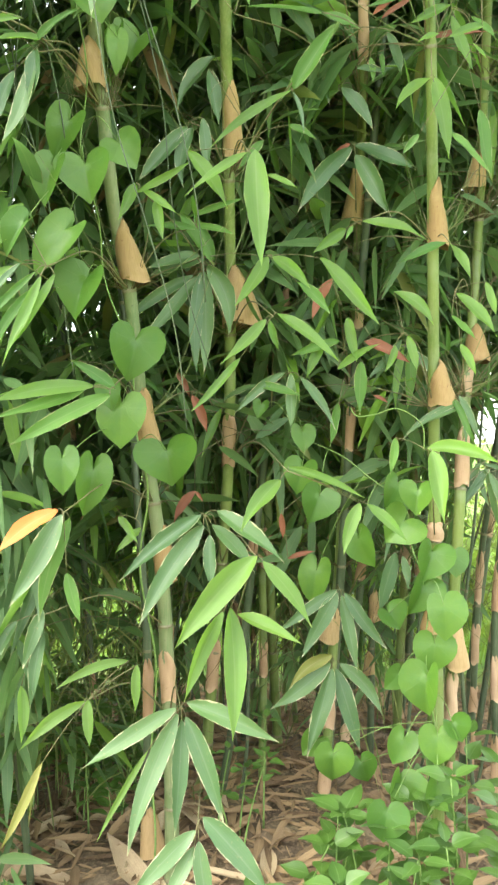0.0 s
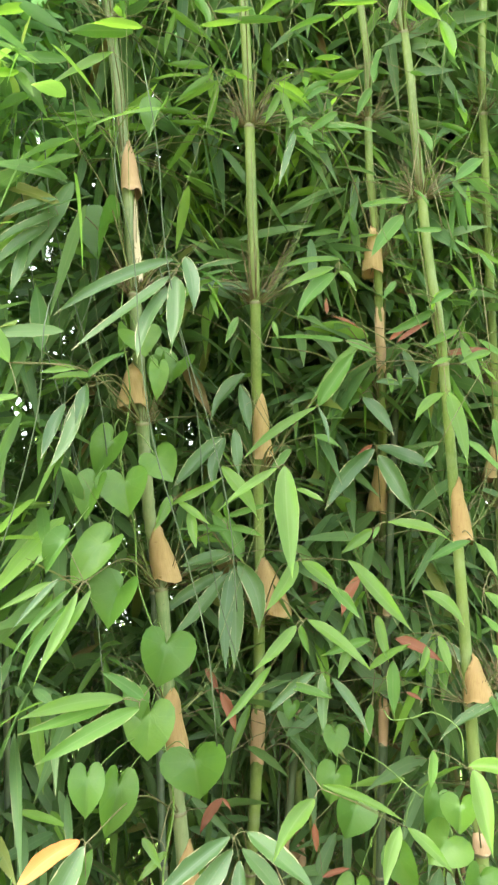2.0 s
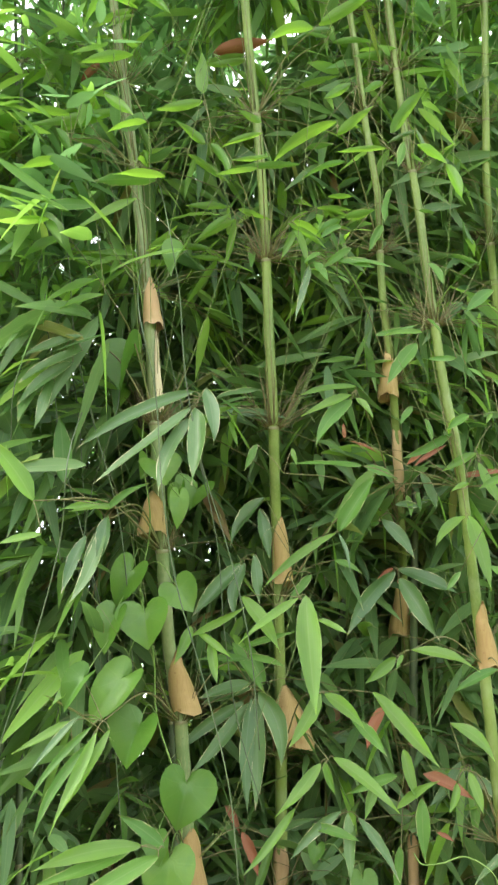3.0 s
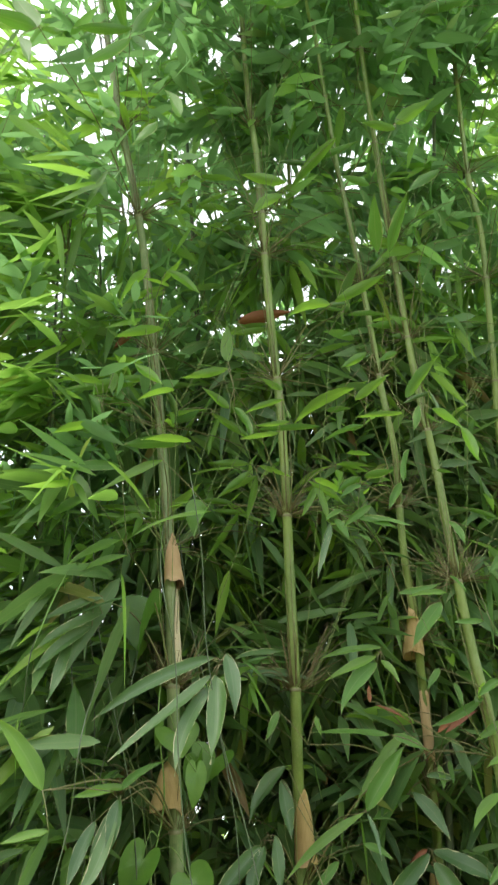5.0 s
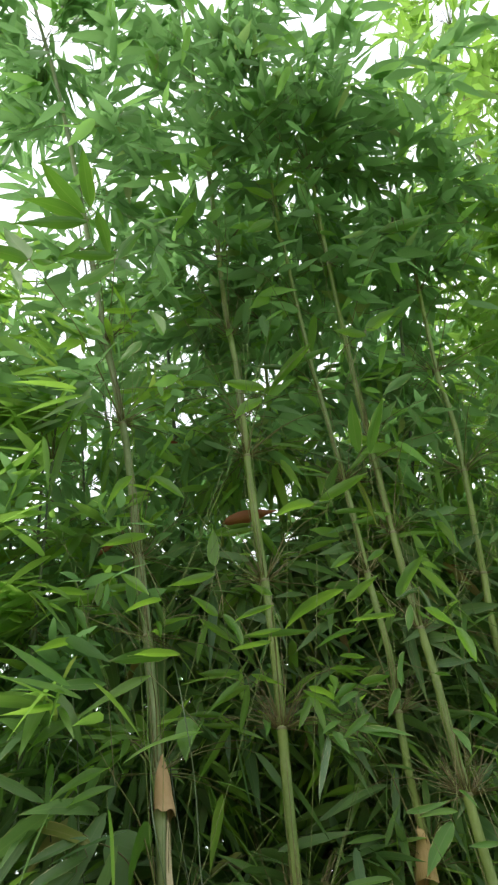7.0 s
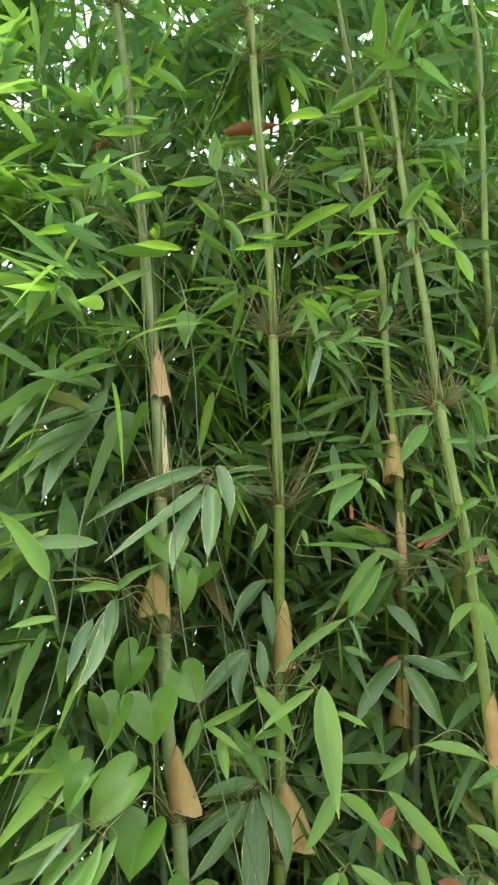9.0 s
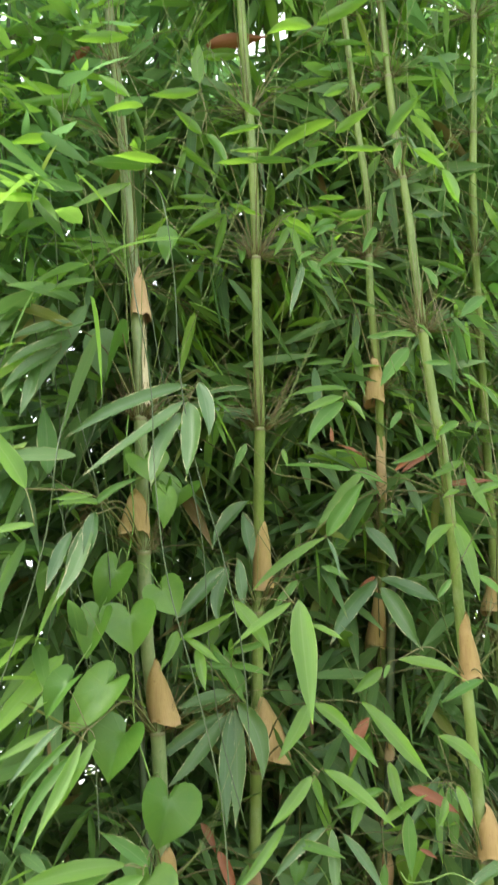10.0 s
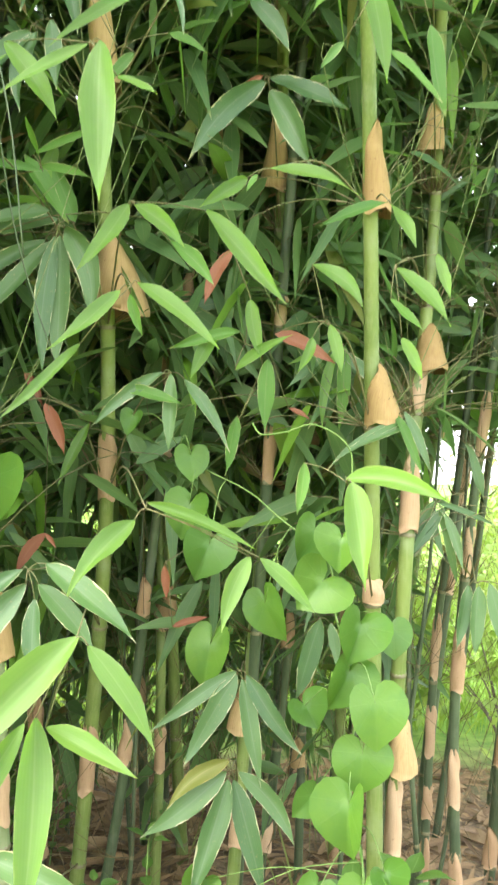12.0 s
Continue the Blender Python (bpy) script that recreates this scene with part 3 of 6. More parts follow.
culm_e = build_culm([(0.63, 2.68, 0), (0.62, 2.644, 0.55), (0.604, 2.61, 1.09), (0.59, 2.565, 1.42), (0.563, 2.46, 1.95), (0.53, 2.328, 2.33), (0.491, 2.19, 2.656), (0.464, 2.146, 2.835), (0.431, 2.067, 3.188), (0.415, 2.018, 3.419), (0.38, 1.949, 3.694), (0.351, 1.859, 4.02), (0.31, 1.7, 4.5), (0.25, 1.4, 5.2), (0.18, 0.9, 6.2)],
                    0.0215, 0.006, [0.14, 0.45, 0.85, 1.13, 1.56, 2.05, 2.55, 3.04, 3.55, 3.9, 4.3, 4.7, 5.1, 5.6], MAT_CULM_YOUNG, "tall green bamboo cane with an orange-tan sheath")
culm_f = build_culm([(0.677, 2.746, 0.000), (0.677, 2.726, 0.290), (0.678, 2.675, 0.857), (0.686, 2.621, 1.237), (0.711, 2.657, 1.532), (0.793, 2.798, 2.106), (0.757, 2.591, 2.603), (0.670, 2.138, 3.480), (0.674, 2.023, 3.810), (0.687, 1.830, 4.389), (0.660, 1.741, 4.652), (0.660, 1.500, 5.400), (0.600, 1.000, 6.300)],
                    0.0205, 0.006, [0.12, 0.27, 0.5, 0.72, 0.95, 1.3, 1.6, 1.9, 2.22, 2.62, 3.0, 3.4, 3.8, 4.2, 4.65, 5.1, 5.6], MAT_CULM_YOUNG, "green bamboo cane with pinkish tan sheaths")
culm_g = build_culm([(0.86, 3.14, 0), (0.87, 3.13, 0.42), (0.89, 3.106, 0.95), (0.92, 3.06, 1.28), (0.98, 3.0, 1.9), (1.05, 2.9, 2.8), (1.1, 2.6, 4.2)],
                    0.0135, 0.005, [0.16, 0.36, 0.62, 0.82, 1.1, 1.4, 1.8, 2.2, 2.7, 3.2, 3.7], MAT_CULM_DARK, "dark thin bamboo cane with tan sheath collars")
culm_h = build_culm([(0.93, 3.05, 0), (0.935, 3.035, 0.25), (0.92, 3.015, 0.7), (0.945, 2.98, 1.2), (0.982, 2.902, 1.684), (1.05, 2.75, 2.4), (1.15, 2.5, 3.4), (1.25, 2.1, 4.8)],
                    0.0165, 0.005, [0.1, 0.33, 0.55, 0.85, 1.15, 1.5, 1.9, 2.3, 2.8, 3.3, 3.8, 4.3], MAT_CULM_DARK, "dark green bamboo cane banded with tan sheaths")
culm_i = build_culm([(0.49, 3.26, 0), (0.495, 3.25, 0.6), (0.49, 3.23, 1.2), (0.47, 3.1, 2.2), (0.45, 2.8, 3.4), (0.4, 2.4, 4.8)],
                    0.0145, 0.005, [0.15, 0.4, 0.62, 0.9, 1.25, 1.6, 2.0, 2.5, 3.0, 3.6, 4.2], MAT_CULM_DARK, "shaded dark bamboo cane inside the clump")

# canes deeper in the clump, in shade
back = np.random.default_rng(21)
BACK_CULMS = []
spots = [(0.05, 3.05), (0.36, 3.2), (-0.02, 3.5), (0.22, 3.75), (0.62, 3.4), (0.78, 3.5), (1.12, 3.3), (1.28, 3.1), (1.5, 3.5),
         (-0.55, 3.0), (-0.8, 2.9), (-1.05, 3.2), (-1.35, 2.8), (-1.7, 3.1), (-0.35, 3.5), (-0.75, 3.8), (0.9, 3.9), (0.45, 4.1), (-0.15, 4.2), (1.35, 4.0), (-1.2, 3.9), (0.12, 3.3), (0.28, 2.95), (1.02, 3.6), (-0.1, 2.95), (0.42, 3.55), (0.7, 3.75), (0.56, 4.35), (0.2, 4.4), (-0.3, 3.1), (0.85, 3.2), (0.02, 3.85), (0.33, 3.4),
         (-1.5, 4.4), (-1.0, 4.6), (-2.0, 3.9), (-0.6, 4.6), (-1.95, 2.9), (-1.55, 3.6), (-0.9, 3.4)]
for k, (px, py) in enumerate(spots):
    lean = np.array([back.normal(0, 0.05) + 0.05 * px, back.normal(-0.02, 0.05)])
    arch = np.array([0.05 * px + back.normal(0, 0.03), -0.055 - 0.02 * back.random()])
    top = (back.uniform(4.6, 6.8) if px < 0.6 else back.uniform(6.4, 7.4)) if px > -0.6 else back.uniform(5.4, 6.8)
    pts = [(px + lean[0] * q + arch[0] * q * q * 0.4, py + lean[1] * q + arch[1] * q * q * 0.55, q) for q in np.linspace(0, top, 9)]
    gap = back.uniform(0.28, 0.42)
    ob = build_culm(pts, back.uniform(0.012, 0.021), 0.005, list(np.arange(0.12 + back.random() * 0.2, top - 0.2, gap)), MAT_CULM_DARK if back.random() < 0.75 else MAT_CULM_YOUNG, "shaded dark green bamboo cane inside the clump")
    BACK_CULMS.append(ob)
    for z in CULM_LINE[ob][2][:4]:
        whorl(ob, z, 7, 0.42, k * 10 + int(z * 7))
    for z in CULM_LINE[ob][2][:5]:
        if back.random() < 0.5:
            sheath(ob, z, back.uniform(0.07, 0.16), CULM_LINE[ob][1][0] * 2.5, int(back.integers(-1, 2)), MAT_SHEATH_PINK)

# thin bare stems crowding the shade
for k in range(34):
    px, py = back.uniform(-0.6, 0.95), back.uniform(2.9, 4.4)
    dx, dy, top = back.normal(0, 0.07), back.normal(0, 0.05), back.uniform(1.4, 2.6)
    pts = [(px + dx * q + 0.02 * math.sin(3 * q + k), py + dy * q, q) for q in np.linspace(0, top, 6)]
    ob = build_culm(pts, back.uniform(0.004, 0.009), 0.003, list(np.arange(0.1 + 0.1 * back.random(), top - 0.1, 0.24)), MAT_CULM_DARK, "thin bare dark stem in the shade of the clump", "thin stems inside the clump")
    for z in CULM_LINE[ob][2][1:6:2]:
        whorl(ob, z, 4, 0.35, 900 + k * 10 + int(z * 7))

# canes that lean out at the open side of the clump
LEFT_CULMS = []
for px, py, dx, top in ((-0.72, 2.3, -0.03, 4.6), (-0.98, 2.2, -0.05, 5.3), (-0.85, 2.6, -0.05, 5.6), (-1.25, 2.25, -0.06, 4.8), (-0.66, 2.45, -0.06, 4.8)):
    pts = [(px + dx * q + 0.02 * dx * q * q, py - 0.10 * q - 0.012 * q * q, q) for q in np.linspace(0, top, 9)]
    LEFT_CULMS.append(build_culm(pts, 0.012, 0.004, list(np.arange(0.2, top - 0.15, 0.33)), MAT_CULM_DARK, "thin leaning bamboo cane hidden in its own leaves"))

# tall bright cane at the sunny end
culm_j = build_culm([(1.4, 3.4, 0), (1.38, 3.1, 2.5), (1.36, 2.5, 4.5), (1.33, 1.9, 6.0), (1.32, 1.4, 7.2), (1.38, 1.0, 8.2)], 0.02, 0.005, list(np.arange(0.2, 8.0, 0.38)), MAT_CULM_YOUNG, "tall green bamboo cane with bright young leaves")

# ---- papery sheaths on the canes ----
sheath(culm_a, 2.368, 0.120, 0.104, -1)
sheath(culm_a, 1.898, 0.166, 0.099, 1)
sheath(culm_a, 1.440, 0.166, 0.076, 1)
sheath(culm_a, 1.033, 0.169, 0.068, 1)
sheath(culm_a, 0.669, 0.156, 0.051, 0)
sheath(culm_a, 2.940, 0.156, 0.066, 1, MAT_SHEATH_PINK, 1.5)
sheath(culm_a, 2.700, 0.230, 0.040, 1, MAT_SHEATH_PALE, 0.9)
sheath(culm_b, 0.571, 0.207, 0.060, 0)
sheath(culm_b, 0.154, 0.147, 0.107, 1)
sheath(culm_c, 2.294, 0.184, 0.077, 1)
sheath(culm_c, 1.821, 0.183, 0.168, 1)
sheath(culm_c, 1.372, 0.166, 0.069, 0)
sheath(culm_c, 0.557, 0.193, 0.055, 0)
sheath(culm_d, 2.592, 0.176, 0.051, 0)
sheath(culm_d, 2.183, 0.179, 0.087, -1)
sheath(culm_d, 1.638, 0.119, 0.041, 0)
sheath(culm_d, 0.740, 0.141, 0.081, -1)
sheath(culm_d, 0.435, 0.126, 0.060, 0)
sheath(culm_d, 0.209, 0.113, 0.076, 0)
sheath(culm_d, 2.856, 0.135, 0.082, -1)
sheath(culm_e, 2.038, 0.188, 0.072, 1)
sheath(culm_e, 1.561, 0.147, 0.111, 1)
sheath(culm_e, 1.134, 0.060, 0.095, 0)
sheath(culm_e, 0.829, 0.113, 0.081, -1)
sheath(culm_f, 2.311, 0.112, 0.091, -1)
sheath(culm_f, 1.720, 0.135, 0.105, 1)
sheath(culm_f, 1.310, 0.159, 0.084, 0)
sheath(culm_f, 0.698, 0.149, 0.091, 1)
sheath(culm_f, 0.488, 0.196, 0.053, 0)
sheath(culm_f, 0.271, 0.109, 0.057, 0)
sheath(culm_h, 0.820, 0.133, 0.076, 0)
sheath(culm_h, 0.481, 0.172, 0.051, 0)
sheath(culm_h, 0.106, 0.244, 0.056, 0)
sheath(culm_g, 0.593, 0.156, 0.048, 0)
sheath(culm_g, 0.404, 0.100, 0.053, 0)
sheath(culm_i, 0.733, 0.131, 0.064, 1)
sheath(culm_i, 0.516, 0.093, 0.055, -1)

# collars of old sheaths low on the dark canes at the open end
collar = np.random.default_rng(61)
for culm in (culm_g, culm_h, culm_f):
    for z in [q for q in CULM_LINE[culm][2] if 0.05 < q < 1.75]:
        if collar.random() < 0.6:
            sheath(culm, z + 0.012, collar.uniform(0.09, 0.2), 0.036, 0)

# ---- dry tufts at the nodes ----
for culm, zs, reach in ((culm_c, (2.72, 3.22, 3.68, 4.15, 4.32, 4.7, 5.1), 0.2), (culm_a, (2.67, 2.33, 3.72, 4.25, 4.62, 1.88), 0.18), (culm_d, (2.1, 2.9, 3.3, 3.75, 4.1), 0.17),
                        (culm_e, (1.56, 3.04, 3.55, 3.9, 4.3), 0.17), (culm_f, (2.22, 1.9, 2.62, 3.4, 4.65, 1.6), 0.18), (culm_h, (1.15, 1.5, 1.9), 0.15), (culm_g, (1.1, 1.4, 1.8), 0.15)):
    for i, z in enumerate(zs):
        whorl(culm, z, 20, reach * 0.62, int(z * 100) + i)

# the bushiest tufts, and straight branchlets that lie along the canes
for culm, z, reach in ((culm_c, 2.72, 0.16), (culm_c, 3.22, 0.10), (culm_a, 2.67, 0.10), (culm_e, 3.04, 0.10), (culm_f, 2.22, 0.14), (culm_d, 2.9, 0.09)):
    whorl(culm, z, 34, reach, int(z * 313))
hug = np.random.default_rng(71)
for culm, low, high in ((culm_c, 2.72, 4.8), (culm_e, 2.5, 4.4), (culm_d, 2.4, 4.2), (culm_a, 2.6, 4.4)):
    for z in [q for q in CULM_LINE[culm][2] if low <= q <= high]:
        for _ in range(3):
            a, long = hug.uniform(-2.9, -0.2), hug.uniform(0.16, 0.42)
            pts = []
            for q in np.linspace(0, 1, 6):
                c, r = at_height(culm, z + 0.01 + long * q)
                pts.append(c + np.array([math.cos(a), math.sin(a), 0]) * (r + 0.002 + 0.02 * q * q * hug.uniform(0.2, 1.0)))
            v, f = tube_data(np.array(pts), np.linspace(0.0016, 0.0008, 6), 4)
            mesh_ob("branchlet", v, f, MAT_TWIG, culm)

# longer bare branchlets that stick out of the leaves
for culm in (culm_a, culm_c, culm_d, culm_e, culm_f):
    for z in [q for q in CULM_LINE[culm][2] if 1.4 < q < 4.4]:
        whorl(culm, z, 7, 0.75, int(z * 977), MAT_TWIG_PALE)

# ---- sprays of leaves at the face of the clump ----
sprig(culm_c, (0.113, 2.120, 2.379), [
    (GREEN, 0.116, 2.120, 2.382, 0.230, 2.090, 2.544, 0.077, 0.1),
    (FRESH, 0.109, 2.120, 2.377, -0.114, 2.060, 2.222, 0.032, 0.1),
    (OLD, 0.116, 2.120, 2.376, 0.142, 2.100, 2.258, 0.016, 0),
])
sprig(culm_c, (0.293, 2.100, 2.532), [
    (GREEN, 0.190, 2.100, 2.573, -0.023, 2.050, 2.558, 0.035, 0.1),
    (GREEN, 0.198, 2.100, 2.573, 0.296, 2.100, 2.520, 0.035, 0.05),
])
sprig(culm_d, (0.316, 2.420, 2.347), [
    (OLD, 0.307, 2.420, 2.337, 0.144, 2.360, 2.119, 0.067, 0.12),
    (OLD, 0.321, 2.420, 2.344, 0.492, 2.370, 2.252, 0.071, 0.15),
    (OLD, 0.321, 2.420, 2.315, 0.401, 2.370, 2.105, 0.087, 0.08),
    (BROWN, 0.304, 2.420, 2.349, 0.250, 2.420, 2.311, 0.027, 0.05),
])
sprig(culm_d, (0.262, 2.350, 2.493), [
    (OLD, 0.271, 2.350, 2.488, 0.365, 2.320, 2.355, 0.049, 0.1),
    (GREEN, 0.262, 2.350, 2.479, 0.129, 2.330, 2.397, 0.036, 0.05),
    (GREEN, 0.379, 2.300, 2.562, 0.387, 2.300, 2.495, 0.036, 0),
])
sprig(culm_e, (0.314, 2.250, 2.068), [
    (FRESH, 0.317, 2.250, 2.069, 0.488, 2.200, 1.994, 0.044, 0.15),
    (FRESH, 0.270, 2.250, 2.047, 0.177, 2.210, 1.968, 0.053, 0.1),
    (GREEN, 0.291, 2.250, 2.056, 0.268, 2.230, 2.012, 0.044, 0),
])
sprig(culm_e, (0.575, 2.300, 2.022), [
    (GREEN, 0.568, 2.300, 2.022, 0.422, 2.250, 1.946, 0.035, 0.12),
    (FRESH, 0.575, 2.300, 2.018, 0.630, 2.250, 1.911, 0.061, 0.1),
])
sprig(culm_e, (0.500, 2.200, 2.452), [
    (FRESH, 0.508, 2.200, 2.448, 0.534, 2.180, 2.218, 0.061, 0.05),
    (FRESH, 0.496, 2.200, 2.448, 0.377, 2.140, 2.342, 0.037, 0.12),
    (GREEN, 0.551, 2.200, 2.298, 0.650, 2.170, 2.178, 0.037, 0.1),
])
sprig(culm_f, (0.554, 2.200, 2.642), [
    (FRESH, 0.554, 2.200, 2.617, 0.602, 2.170, 2.446, 0.043, 0.06),
    (FRESH, 0.551, 2.200, 2.648, 0.424, 2.150, 2.573, 0.034, 0.08),
    (GREEN, 0.608, 2.200, 2.614, 0.669, 2.160, 2.533, 0.034, 0.1),
    (GREEN, 0.646, 2.250, 2.380, 0.662, 2.250, 2.183, 0.054, 0.05),
])
sprig(culm_c, (-0.134, 2.360, 1.978), [
    (OLD, -0.139, 2.360, 1.987, -0.288, 2.290, 1.929, 0.065, 0.12),
    (OLD, -0.121, 2.360, 1.970, -0.038, 2.330, 1.764, 0.076, 0.06),
    (OLD, -0.141, 2.360, 1.950, -0.172, 2.310, 1.632, 0.052, 0.03),
    (OLD, -0.131, 2.360, 1.950, -0.113, 2.330, 1.650, 0.063, 0.03),
    (OLD, -0.151, 2.360, 1.937, -0.290, 2.310, 1.721, 0.049, 0.06),
    (OLD, -0.164, 2.360, 1.940, -0.370, 2.310, 1.789, 0.043, 0.08),
    (GREEN, -0.106, 2.390, 1.990, -0.174, 2.410, 2.137, 0.064, 0.05),
])
sprig(culm_c, (0.062, 2.060, 1.774), [
    (FRESH, 0.074, 2.060, 1.780, 0.227, 2.010, 1.657, 0.043, 0.15),
    (FRESH, 0.042, 2.060, 1.765, -0.058, 2.000, 1.635, 0.040, 0.08),
    (FRESH, -0.023, 2.040, 1.663, -0.140, 1.980, 1.515, 0.028, 0.08),
    (GREEN, 0.055, 2.110, 1.770, 0.073, 2.120, 1.691, 0.027, 0),
])
sprig(culm_c, (-0.001, 1.950, 2.156), [
    (FRESH, 0.015, 1.950, 2.160, 0.021, 1.890, 1.864, 0.076, 0.06),
    (FRESH, -0.149, 1.970, 2.164, -0.059, 1.950, 2.014, 0.050, 0.15),
    (FRESH, 0.045, 1.950, 2.099, 0.116, 1.920, 2.058, 0.033, 0.1),
    (FRESH, -0.005, 1.950, 2.154, -0.156, 1.910, 2.036, 0.030, 0.05),
])
sprig(culm_c, (0.055, 2.100, 1.939), [
    (FRESH, 0.049, 2.100, 1.935, -0.025, 2.060, 1.796, 0.050, 0.06),
    (FRESH, 0.060, 2.100, 1.935, 0.166, 2.060, 1.853, 0.041, 0.12),
    (GREEN, 0.126, 2.120, 1.873, 0.212, 2.080, 1.783, 0.041, 0.1),
    (FRESH, 0.190, 2.150, 1.943, 0.343, 2.100, 1.755, 0.054, 0.08),
])
sprig(culm_c, (-0.268, 2.000, 2.080), [
    (FRESH, -0.282, 2.000, 2.094, -0.311, 1.960, 1.989, 0.047, 0.1),
    (FRESH, -0.265, 2.000, 2.078, -0.180, 1.960, 1.999, 0.025, 0.1),
    (FRESH, -0.233, 2.000, 2.052, -0.206, 1.970, 1.946, 0.033, 0.08),
    (FRESH, -0.279, 2.000, 2.071, -0.131, 1.950, 2.119, 0.025, 0.1),
])
sprig(culm_d, (0.273, 2.300, 1.715), [
    (FRESH, 0.281, 2.300, 1.807, 0.306, 2.280, 1.677, 0.045, 0.05),
    (FRESH, 0.211, 2.300, 1.734, 0.165, 2.260, 1.628, 0.058, 0.08),
    (GREEN, 0.260, 2.300, 1.739, 0.114, 2.260, 1.691, 0.035, 0.12),
    (FRESH, 0.252, 2.300, 1.658, 0.366, 2.260, 1.732, 0.029, 0.1),
])
sprig(culm_e, (0.433, 2.250, 1.756), [
    (FRESH, 0.444, 2.250, 1.748, 0.468, 2.230, 1.644, 0.050, 0.1),
    (FRESH, 0.409, 2.250, 1.722, 0.390, 2.230, 1.641, 0.035, 0.05),
    (BROWN, 0.337, 2.350, 1.747, 0.468, 2.330, 1.682, 0.046, 0.08),
    (FRESH, 0.406, 2.250, 1.872, 0.511, 2.200, 1.777, 0.044, 0.15),
])
sprig(culm_f, (0.576, 2.250, 1.875), [
    (FRESH, 0.580, 2.250, 1.867, 0.681, 2.190, 1.742, 0.050, 0.1),
    (GREEN, 0.567, 2.250, 1.804, 0.625, 2.220, 1.729, 0.047, 0.08),
    (FRESH, 0.591, 2.250, 1.725, 0.632, 2.230, 1.636, 0.053, 0.1),
    (FRESH, 0.662, 2.250, 1.899, 0.690, 2.230, 1.801, 0.063, 0.1),
])
sprig(culm_e, (0.444, 2.000, 1.430), [
    (FRESH, 0.444, 2.000, 1.435, 0.605, 1.920, 1.410, 0.047, 0.2),
    (FRESH, 0.450, 1.980, 1.428, 0.465, 1.900, 1.258, 0.084, 0.15),
    (GREEN, 0.382, 2.100, 1.463, 0.367, 2.100, 1.367, 0.044, 0.05),
])
sprig(culm_d, (0.262, 2.350, 1.556), [
    (GREEN, 0.259, 2.350, 1.564, 0.246, 2.350, 1.437, 0.040, 0.03),
    (GREEN, 0.321, 2.300, 1.682, 0.308, 2.300, 1.529, 0.048, 0.05),
])
sprig(culm_c, (0.119, 2.300, 1.650), [
    (OLD, 0.119, 2.300, 1.647, 0.126, 2.280, 1.480, 0.039, 0.05),
    (OLD, 0.147, 2.300, 1.637, 0.234, 2.270, 1.480, 0.035, 0.2),
    (GREEN, 0.023, 2.300, 1.618, 0.148, 2.260, 1.574, 0.035, 0.12),
    (OLD, 0.103, 2.300, 1.650, -0.042, 2.280, 1.528, 0.035, 0.15),
])
sprig(culm_c, (0.099, 2.050, 1.377), [
    (FRESH, 0.079, 2.050, 1.355, -0.024, 1.970, 1.237, 0.062, 0.1),
    (FRESH, 0.102, 2.050, 1.387, 0.286, 2.030, 1.295, 0.029, 0.15),
    (FRESH, 0.283, 2.050, 1.295, 0.227, 2.000, 1.175, 0.051, 0.1),
    (FRESH, 0.301, 2.050, 1.293, 0.396, 2.010, 1.202, 0.034, 0.15),
])
sprig(culm_c, (-0.116, 2.100, 1.261), [
    (OLD, -0.125, 2.100, 1.261, -0.326, 2.040, 1.095, 0.055, 0.08),
    (OLD, -0.119, 2.100, 1.235, -0.288, 2.020, 0.991, 0.067, 0.05),
    (OLD, -0.102, 2.100, 1.208, -0.097, 2.070, 1.071, 0.044, 0.03),
    (OLD, -0.083, 2.100, 1.272, 0.096, 2.040, 1.152, 0.061, 0.15),
    (OLD, -0.096, 2.100, 1.235, 0.016, 2.070, 1.114, 0.067, 0.1),
])
sprig(culm_c, (0.015, 1.880, 1.185), [
    (FRESH, 0.018, 1.880, 1.185, -0.174, 1.800, 0.991, 0.077, 0.06),
    (FRESH, 0.033, 1.880, 1.172, 0.143, 1.830, 1.029, 0.049, 0.1),
    (FRESH, -0.044, 1.880, 1.062, -0.024, 1.780, 0.789, 0.067, 0.05),
    (FRESH, -0.061, 1.880, 1.053, -0.151, 1.820, 0.865, 0.047, 0.06),
    (FRESH, -0.028, 1.880, 1.049, 0.119, 1.820, 0.993, 0.044, 0.12),
])
sprig(culm_a, (-0.170, 2.000, 0.793), [
    (OLD, -0.181, 2.000, 0.789, -0.398, 1.920, 0.660, 0.052, 0.12),
    (OLD, -0.177, 2.000, 0.775, -0.311, 1.900, 0.484, 0.063, 0.05),
    (OLD, -0.167, 2.000, 0.761, -0.192, 1.940, 0.500, 0.053, 0.02),
    (OLD, -0.156, 2.000, 0.768, -0.056, 1.940, 0.532, 0.064, 0.05),
    (OLD, -0.153, 2.000, 0.803, 0.070, 1.950, 0.714, 0.061, 0.12),
    (FRESH, -0.248, 1.970, 0.695, -0.375, 1.920, 0.494, 0.020, 0.05),
])
sprig(culm_c, (-0.118, 1.850, 0.572), [
    (OLD, -0.122, 1.850, 0.557, -0.273, 1.800, 0.429, 0.054, 0.08),
    (OLD, -0.105, 1.850, 0.588, 0.042, 1.800, 0.434, 0.072, 0.08),
    (OLD, -0.116, 1.850, 0.533, -0.087, 1.800, 0.368, 0.049, 0.03),
    (OLD, -0.126, 1.850, 0.520, -0.197, 1.800, 0.406, 0.051, 0.05),
])
